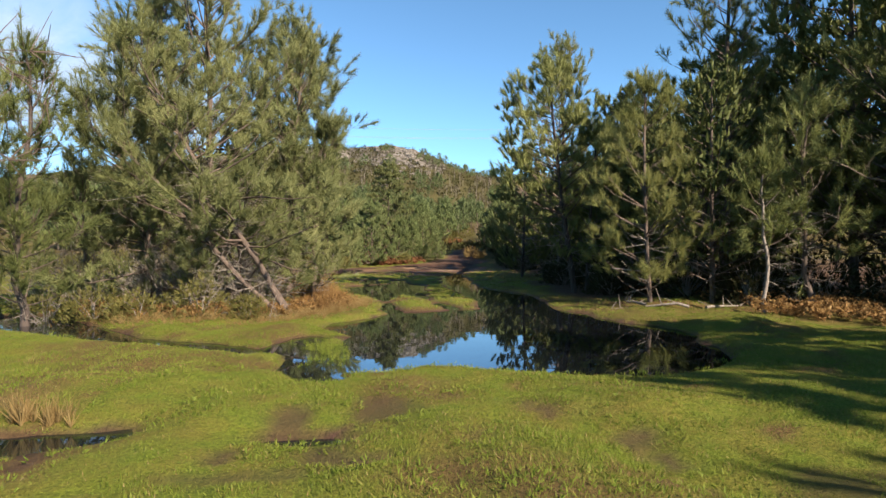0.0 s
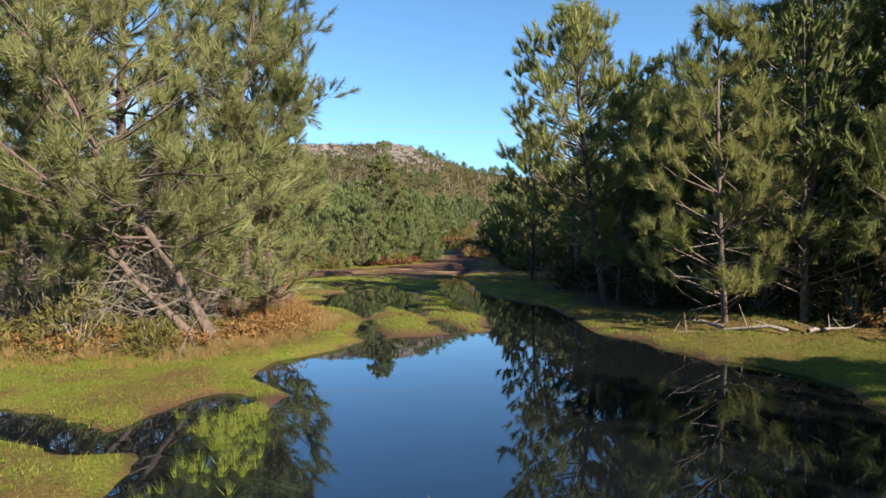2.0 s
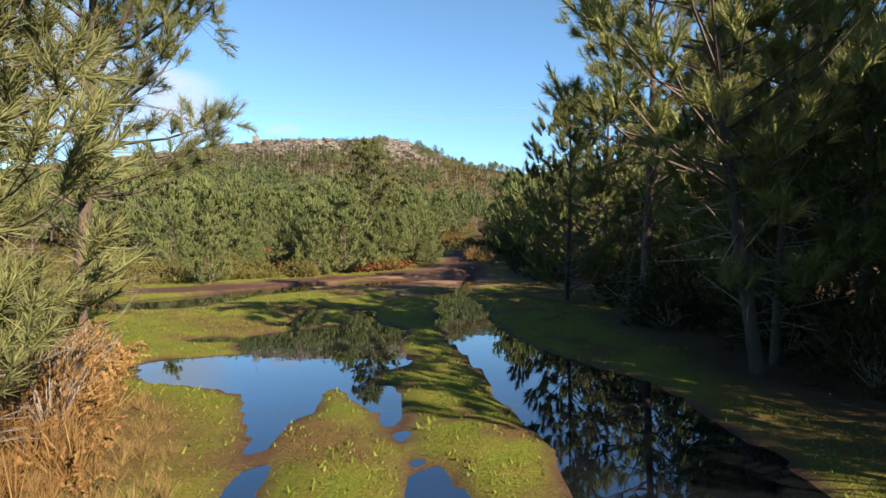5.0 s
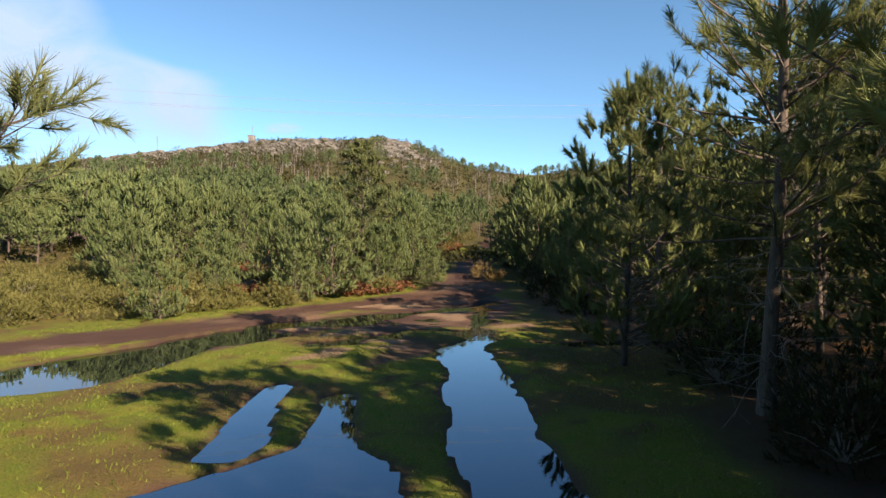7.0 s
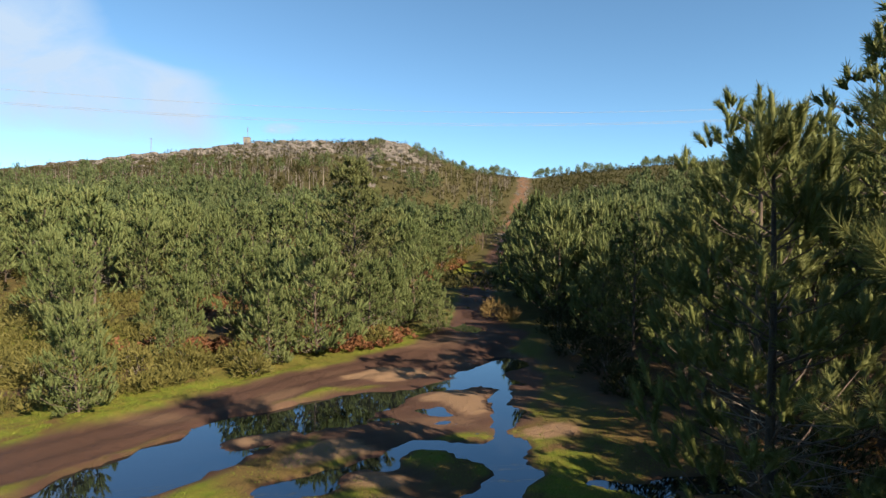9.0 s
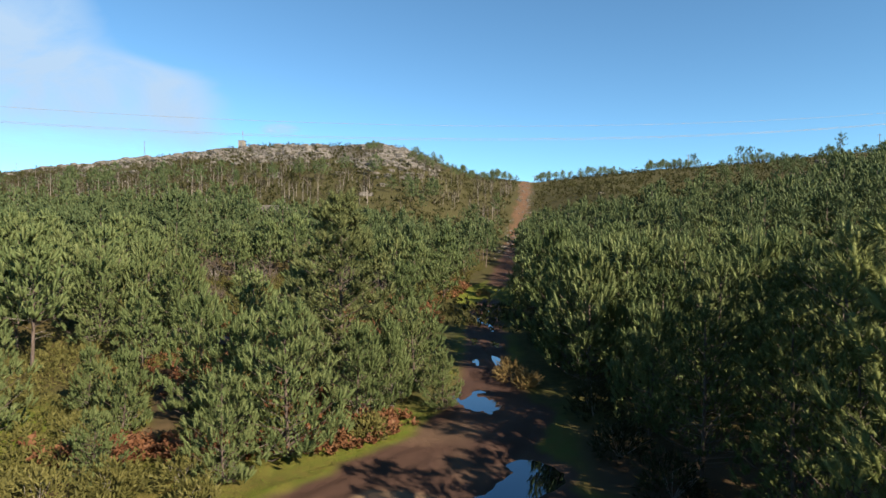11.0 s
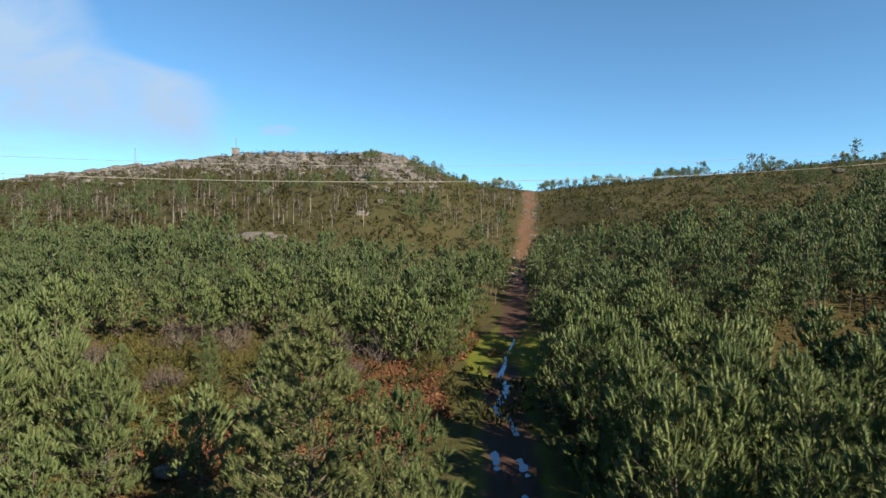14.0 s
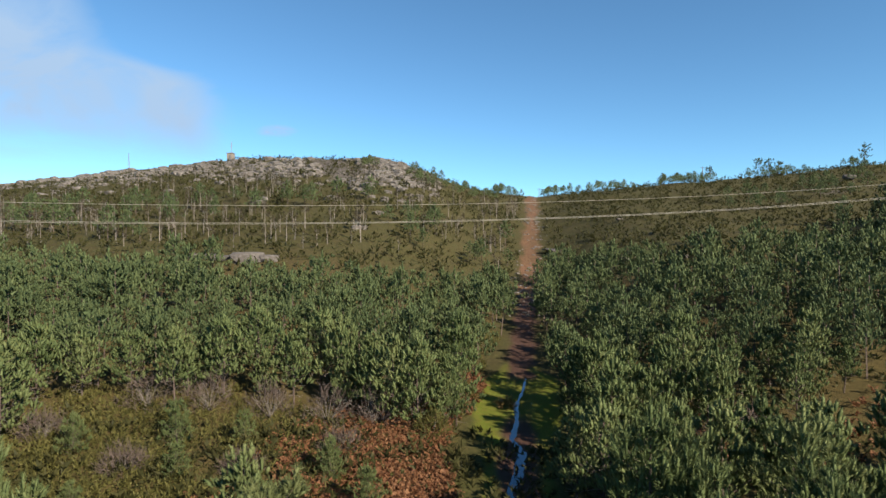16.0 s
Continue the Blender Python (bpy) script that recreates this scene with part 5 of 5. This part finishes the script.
CUSHION = [(dome(np.random.default_rng(360 + k), 16, 0.12, 0.02, 0.022, 0.006, 0.8),) for k in range(4)]
x, y = PLANTS.uniform(-7, 6.5, 1300), 2.2 + 11 * PLANTS.random(1300) ** 1.3
sel = (np.abs(x) < 0.8 * y + 1) & (shore(x, y) > 0.06) & (mud_cover(x, y, shore(x, y)) < 0.3)
ground_cover("turf_cushions", "small lumps of moss and turf on the grazed lawn", "grass", CUSHION, x[sel], y[sel], 0.6, 1.9, BLADE, "tufts")

# ---- stones ----
STONE_MAT, t, p = material("granite", 0.9)
n = grain(t, 3.0, 7, 0.7)
t.links.new(colours(t, n, [(0.32, (0.035, 0.03, 0.025)), (0.5, (0.075, 0.066, 0.057)), (0.7, (0.13, 0.118, 0.104))]), p.inputs["Base Color"])
relief(t, p, n, 0.8, 0.1)


def stone_mesh(rng, sub=2, flat=0.6):
    bm = bmesh.new()
    bmesh.ops.create_icosphere(bm, subdivisions=sub, radius=1.0)
    v = np.array([w.co[:] for w in bm.verts])
    f = np.array([[w.index for w in q.verts] for q in bm.faces])
    bm.free()
    o = rng.random() * 50
    v = v * (1 + 0.22 * wavy(v[:, 0] + o, v[:, 1] + v[:, 2] * 1.7, 0.9, 5)[:, None] + 0.08 * wavy(v[:, 0] * 2 + o, v[:, 2] * 2, 0.5, 6)[:, None])
    v = np.clip(v, -0.85, 0.8)
    return v * np.array([1.0, rng.uniform(0.6, 1.0), flat * rng.uniform(0.7, 1.2)]), f


def boulder(x, y, r, label, seed, flat=0.5, lift=0.15):
    me = mesh_of("boulder", *(lambda v, f: (v * r, f))(*stone_mesh(np.random.default_rng(seed), 3, flat)), STONE_MAT)
    ob = tagged(new("boulder", me), label, "boulder")
    ob.matrix_basis = pose(x, y, height_at(x, y) + r * lift, 0, 0, seed * 37)


boulder(-12.2, 57.4, 0.75, "grey rounded granite boulder among the red bracken", 1)
for k, (bx, by, r) in enumerate(((-25.6, 113.4, 2.6), (-23.0, 113.8, 1.8), (-28.6, 114.4, 1.7), (-31.5, 116, 1.2), (-34, 117, 0.9))):
    boulder(bx, by, r, "pale granite slab in a gap of the plantation", 10 + k, 0.4, 0.1)
for k, (bx, by, r) in enumerate(((32.6, 116, 0.8), (27, 124, 0.9), (22, 150, 1.6), (21.2, 153, 1.3), (120, 205, 2.0), (38, 160, 1.0))):
    boulder(bx, by, r, "whitish granite rock on the heath slope", 20 + k, 0.45, 0.5)
STONES = [(stone_mesh(np.random.default_rng(500 + k), 1, 0.55),) for k in range(5)]
PALE_STONE, t, p = material("weathered_granite", 0.9)
n = grain(t, 1.2, 7, 0.7)
t.links.new(colours(t, n, [(0.32, (0.04, 0.035, 0.03)), (0.52, (0.095, 0.085, 0.074)), (0.72, (0.2, 0.182, 0.16))]), p.inputs["Base Color"])
relief(t, p, n, 0.8, 0.15)
n = 3600
x = PLANTS.normal(-75, 60, n)
ridge = np.interp(x, RIDGE_X, RIDGE_Y)
y = ridge - 3 - np.abs(PLANTS.normal(0, 24, n))
sel = (x < 0) & (x > -250) & (wavy(x, y, 14, 95) > -0.05 - 0.3 * (PLANTS.random(n) > 0.8))
x, y = x[sel], y[sel]
scatter("ridge_rocks", "grey granite outcrops strewn over the hilltop", "rocks", STONES, x, y, land(x, y), PLANTS.uniform(0.5, 1.9, len(x)) * (1 + 0.7 * (PLANTS.random(len(x)) > 0.88)), (PALE_STONE,), ("stones",))
y = PLANTS.uniform(108, 246, 260)
x = track_x(y) + PLANTS.normal(0, 1.3, 260) + 1.2 * (y > 160) * (y < 185)
scatter("track_stones", "pale stones washed out of the steep track", "rocks", STONES, x, y, land(x, y), PLANTS.uniform(0.12, 0.5, 260), (PALE_STONE,), ("stones",))
x, y = along(PLANTS, [(-26, 232, 8), (-17, 232, 5), (-14, 229, 4)], 90)
scatter("crag", "broken granite crag at the shoulder of the hill", "rocks", STONES, x, y, land(x, y), PLANTS.uniform(0.8, 2.4, len(x)), (PALE_STONE,), ("stones",))

# ---- far trees ----
def snag(seed):
    """A scorched slender tree: pale stem, thin twigs and a ragged grey-brown top."""
    rng = np.random.default_rng(seed)
    h = rng.uniform(4.5, 7.5)
    segs = [(0, 0, 0, rng.normal(0, 0.2), 0, h * 0.5, 0.11, 0.08)]
    segs.append((*segs[0][3:6], rng.normal(0, 0.3), rng.normal(0, 0.3), h, 0.08, 0.03))
    base = []
    for _ in range(10):
        z, a = rng.uniform(0.3, 0.95) * h, rng.random() * 6.28
        d = unit(np.array([np.cos(a), np.sin(a), 0.9]))
        q = np.array([0, 0, z]) + d * rng.uniform(0.5, 1.3)
        segs.append((0, 0, z, *q, 0.03, 0.015))
        base.append(q)
    base = np.array(base)
    leaves = needles(base, np.tile([[0, 0, 1.0]], (len(base), 1)), np.full(len(base), 0.5), 5, 0.6, 0.22, rng)
    return leaves, tubes(segs, 3)


SNAG_LEAF = leaf_material("scorched_leaves", (0.024, 0.0204, 0.0144), (0.051, 0.042, 0.0282), (0.078, 0.066, 0.042), patch=0.1)
SNAGS = [snag(600 + k) for k in range(6)]
n = 700
y = PLANTS.uniform(122, 215, n)
x = track_x(y) - 4 - PLANTS.random(n) ** 1.2 * (0.85 * (y - 20) + 20)
sel = (wavy(x, y, 20, 97) > -0.12) & (y < np.interp(x, RIDGE_X, RIDGE_Y) - 28 + 25 * (x > -12))
x, y = x[sel], y[sel]
scatter("scorched_trees", "slender scorched trees with pale stems on the slope", "dead trees", SNAGS, x, y, land(x, y), PLANTS.uniform(0.35, 0.8, len(x)), (SNAG_LEAF, DEADWOOD), ("tops", "stems"))
n = 520
y = PLANTS.uniform(122, 215, n)
x = np.where(PLANTS.random(n) < 0.35, track_x(y) - 4 - PLANTS.random(n) * 110, 62 + PLANTS.random(n) * 120)
sel = (wavy(x, y, 24, 99) > -0.2) & (x < 0.8 * (y - 20)) & (y < np.where(x < 20, 168, 150 + 0.55 * np.abs(x - 20)))
x, y = x[sel], y[sel]
scatter("slope_pines", "dark scattered pines on the upper slope", "pine wood", FARTHEST_PINES, x, y, land(x, y) - 0.1, PLANTS.uniform(0.7, 1.25, len(x)), (NEEDLE_FAR, BARK), ("crowns", "trunks"))
n = 380
x = PLANTS.uniform(-24, 150, n)
y = np.interp(x, RIDGE_X, RIDGE_Y) - PLANTS.uniform(-8, 10, n) - 14 * (x < 20)
sel = (np.abs(x - track_x(y)) > 3.5) & (wavy(x, y, 12, 101) > -0.3 + 0.5 * ramp(x, 60, 110))
x, y = x[sel], y[sel]
scatter("ridge_pines", "small dark pines along the skyline", "pine wood", FARTHEST_PINES, x, y, land(x, y) - 0.1, PLANTS.uniform(0.45, 0.85, len(x)), (NEEDLE_FAR, BARK), ("crowns", "trunks"))
for k, (bx, by, h) in enumerate(((151, 240, 6.0), (112, 238, 5.6), (116, 239, 5.0), (119, 238, 4.2), (95, 238, 4.2))):
    make_pine((bx, by), "lone dark pine on the skyline", NEEDLE_FAR, 700 + k, "skyline pines", height=h, radius=h * 0.42, bare=0.35, count=12, width=0.14, size=0.3, brush=0.5, per=2.6, whorl=0.6, shape=1.1, dead=0.3)

# ---- hut, masts, wires ----
WALL, t, p = material("hut_render", 0.9)
t.links.new(colours(t, grain(t, 2.0), [(0.3, (0.13, 0.11, 0.09)), (0.7, (0.22, 0.2, 0.17))]), p.inputs["Base Color"])
STEEL, t, p = material("galvanised_steel", 0.45)
p.inputs["Metallic"].default_value = 0.2
t.links.new(colours(t, grain(t, 6.0), [(0.3, (0.07, 0.07, 0.075)), (0.7, (0.13, 0.13, 0.135))]), p.inputs["Base Color"])
CONCRETE, t, p = material("concrete_pole", 0.9)
t.links.new(colours(t, grain(t, 5.0), [(0.3, (0.12, 0.115, 0.105)), (0.7, (0.2, 0.19, 0.175))]), p.inputs["Base Color"])
CABLE, t, p = material("aluminium_cable", 0.5)
p.inputs["Base Color"].default_value = (0.2, 0.19, 0.16, 1)
p.inputs["Metallic"].default_value = 0.0


def block(lo, hi, bevel=0.05):
    bm = bmesh.new()
    bmesh.ops.create_cube(bm, size=1.0)
    for v in bm.verts:
        v.co = [lo[i] + (v.co[i] + 0.5) * (hi[i] - lo[i]) for i in range(3)]
    bmesh.ops.bevel(bm, geom=bm.edges[:], offset=bevel, segments=1, affect="EDGES")
    return bm


def part(name, bm, mat, parent, label=""):
    me = bpy.data.meshes.new(name)
    bm.to_mesh(me)
    bm.free()
    me.materials.append(mat)
    return child(name, me, parent, label)


hut = tagged(new("lookout_hut"), "small pale rendered hut with a mast on the hilltop", "hut")
hut.matrix_basis = pose(-81.5, 268, height_at(-81.5, 268) - 0.2)
part("wall", block((-1.2, -1.2, 0), (1.2, 1.2, 2.8)), WALL, hut)
part("roof", block((-1.4, -1.4, 2.8), (1.4, 1.4, 3.0)), CONCRETE, hut)
part("door", block((-0.4, -1.26, 0.1), (0.4, -1.18, 2.1), 0.02), STEEL, hut)
child("mast", mesh_of("mast", *tubes([(0.3, 0, 3, 0.3, 0, 7.4, 0.09, 0.06)], 6), STEEL), hut)
child("aerial", mesh_of("aerial", *tubes([(0.3, -0.15, 5.2, 0.3, -0.15, 7.0, 0.16, 0.16)], 6), STEEL), hut)
for k, (bx, by, h) in enumerate(((-133, 290, 7.5), (-195, 296, 4.0), (-232, 298, 4.0))):
    mast = tagged(new("lattice_mast"), "thin steel mast standing on the hill's skyline", "mast")
    mast.matrix_basis = pose(bx, by, height_at(bx, by) - 0.2)
    child("leg", mesh_of("leg", *tubes([(-0.4, 0, 0, -0.08, 0, h, 0.08, 0.05)], 4), STEEL), mast)
    child("leg", mesh_of("leg", *tubes([(0.4, 0, 0, 0.08, 0, h, 0.08, 0.05)], 4), STEEL), mast)
    child("brace", mesh_of("brace", *tubes([((-1) ** i * 0.4 * (1 - i / 9), 0, h * i / 8, -(-1) ** i * 0.4 * (1 - (i + 1) / 9), 0, h * (i + 1) / 8, 0.04, 0.04) for i in range(8)], 4), STEEL), mast)
    child("head", mesh_of("head", *tubes([(-0.35, 0, h, 0.35, 0, h, 0.06, 0.06)], 4), STEEL), mast)
for bx, by, h in ((168, 243, 7.5), (98, 250, 7.0), (42, 275, 6.0)):
    pole = tagged(new("power_pole"), "slim concrete power pole on the skyline", "power pole", "power poles")
    pole.matrix_basis = pose(bx, by, height_at(bx, by) - 0.3)
    child("post", mesh_of("post", *tubes([(0, 0, 0, 0, 0, h, 0.16, 0.1)], 6), CONCRETE), pole)
    child("crossarm", mesh_of("crossarm", *tubes([(-0.9, 0, h - 0.4, 0.9, 0, h - 0.4, 0.06, 0.06)], 4), STEEL), pole)


def wire(a, b, sag, thick):
    """A hanging cable from a to b."""
    a, b = np.array(a, float), np.array(b, float)
    f = np.linspace(0, 1, 41)
    pts = a + (b - a) * f[:, None]
    pts[:, 2] -= 4 * sag * f * (1 - f)
    tagged(new("power_cable", mesh_of("power_cable", *pipe(pts, np.full(41, thick), 5), CABLE, True)), "pale aluminium power cable strung across the valley", "cable", "power cables")


wire((-75, 55.5, 19.4), (80, 83, 24.6), 6.3, 0.010)
wire((-75, 55.8, 18.6), (80, 83.5, 23.8), 6.4, 0.010)
wire((-75, 57.0, 18.7), (80, 84.6, 23.9), 6.4, 0.010)

# ---- fallen wood and overhanging twigs ----
rng = np.random.default_rng(77)
for k, (bx, by, a, n) in enumerate(((5.2, 12.2, 160, 1.6), (5.7, 12.5, 20, 1.2), (-3.7, 11.1, 195, 1.0), (4.4, 12.5, 100, 0.8))):
    d = np.array([math.cos(radians(a)), math.sin(radians(a)), 0])
    ob = tagged(new("fallen_branch"), "bare grey fallen branch lying on the bank", "branch", "fallen branches")
    points, prev = [np.array([0, 0, 0.06])], np.array([0, 0, 0.06])
    for i in range(6):
        prev = prev + (d + rng.normal(0, 0.18, 3) * (1, 1, 0.5)) * n / 6
        points.append(prev)
        child("twig", mesh_of("twig", *tubes([(*prev, *(prev + rng.normal(0, 0.14, 3) + (0, 0, 0.12)), 0.012, 0.004)], 6), DEADWOOD, True), ob)
    child("limb", mesh_of("limb", *pipe(np.array(points), [0.035 * (1 - i / 8) for i in range(7)], 7), DEADWOOD, True), ob)
    ob.matrix_basis = pose(bx, by, height_at(bx, by))

bare_tree = tagged(new("bare_tree"), "leafless tree with thin dark drooping twigs", "bare tree")
bare_tree.matrix_basis = pose(-6.4, 4.4, height_at(-6.4, 4.4) - 0.05)
child("trunk", mesh_of("trunk", *tubes([(0, 0, 0, 0.2, 0.1, 1.6, 0.13, 0.1), (0.2, 0.1, 1.6, 0.6, 0.3, 3.0, 0.1, 0.07), (0.6, 0.3, 3.0, 0.9, 0.4, 4.4, 0.07, 0.03)], 8), BARK, True), bare_tree)
for k in range(7):
    a0 = np.array([0.25 + 0.09 * k, 0.12 + 0.04 * k, 1.8 + 0.37 * k])
    segs, d, prev = [], unit(np.array([1.0, 0.35 * rng.normal(), 0.2])), a0
    for i in range(8):
        d = unit(d + rng.normal(0, 0.22, 3) + np.array([0, 0, -0.05]))
        nxt = prev + d * 0.31
        segs.append((*prev, *nxt, 0.026 * (1 - i / 9), 0.026 * (1 - (i + 1) / 9)))
        for _ in range(5):
            e = unit(d + rng.normal(0, 0.9, 3))
            q = nxt + e * 0.22
            segs += [(*nxt, *q, 0.006, 0.004), (*q, *(q + unit(e + rng.normal(0, 0.7, 3)) * 0.2), 0.004, 0.002)]
        prev = nxt
    tagged(child("limb", mesh_of("limb", *tubes(segs, 4), BARK), bare_tree), kind="stuff")

# ---- clouds far off ----
def cloud(name, at, size, turn, edge, strength, seed):
    """A flat veil of cloud, kilometres away; its density is noise, thinning towards all sides."""
    mat, t, p = material(name, 1.0)
    co = t.nodes.new("ShaderNodeTexCoord").outputs["Object"]
    sep = t.nodes.new("ShaderNodeSeparateXYZ")
    t.links.new(co, sep.inputs[0])
    n = node(t, "TexNoise", Scale=2.4, Detail=7.0, Roughness=0.55, Distortion=0.5)
    shift = node(t, "Mapping")
    shift.inputs["Location"].default_value = (seed, seed * 0.7, 0)
    t.links.new(co, shift.inputs[0])
    t.links.new(shift.outputs[0], n.inputs["Vector"])
    x, y = sep.outputs[0], sep.outputs[1]
    fade = edge(t, x, y, n.outputs["Fac"])
    dens = maths(t, "MULTIPLY", maths(t, "ADD", maths(t, "MULTIPLY", n.outputs["Fac"], 1.5), -0.27), fade)
    clip = t.nodes.new("ShaderNodeClamp")
    t.links.new(maths(t, "MULTIPLY", dens, strength), clip.inputs[0])
    em, tr, mix = node(t, "Emission", Strength=0.35), t.nodes.new("ShaderNodeBsdfTransparent"), t.nodes.new("ShaderNodeMixShader")
    em.inputs[0].default_value = (0.5, 0.74, 1.06, 1)
    t.links.new(clip.outputs[0], mix.inputs[0])
    t.links.new(tr.outputs[0], mix.inputs[1])
    t.links.new(em.outputs[0], mix.inputs[2])
    t.links.new(mix.outputs[0], t.nodes["Material Output"].inputs["Surface"])
    ob = tagged(new(name, mesh_of(name, [(-1, -1, 0), (1, -1, 0), (1, 1, 0), (-1, 1, 0)], [(0, 1, 2, 3)], mat)), "thin white veil of cloud in the blue sky", "cloud", kind="structure")
    ob.matrix_basis = pose(*at, 90, 0, turn) @ Matrix.Diagonal((*size, 1, 1))
    ob.visible_shadow = False


def soft(t, v, lo, hi):
    m = t.nodes.new("ShaderNodeMapRange")
    m.interpolation_type = "SMOOTHSTEP"
    t.links.new(v, m.inputs[0])
    m.inputs[1].default_value, m.inputs[2].default_value = lo, hi
    return m.outputs[0]


def bank_edge(t, x, y, n_fac):
    """A tall bank with a shoulder low on its right side, ragged, thinning towards its foot."""
    shoulder = maths(t, "MULTIPLY", soft(t, y, -0.06, -0.36), -0.34)
    v = maths(t, "ADD", maths(t, "ADD", x, shoulder), maths(t, "ADD", maths(t, "MULTIPLY", y, 0.2), maths(t, "MULTIPLY", n_fac, 0.34)))
    return maths(t, "MULTIPLY", soft(t, v, 0.34, 0.16), soft(t, y, -0.98, -0.5))


def wisp_edge(t, x, y, n_fac):
    r = maths(t, "ADD", maths(t, "MULTIPLY", x, x), maths(t, "MULTIPLY", y, y))
    return soft(t, r, 0.9, 0.0)


cloud("cloud_bank", (-1900, 3000, 1100), (1500, 760), 0, bank_edge, 1.75, 3.0)
cloud("cloud_wisp", (-800, 3000, 600), (130, 40), 0, wisp_edge, 1.1, 9.0)
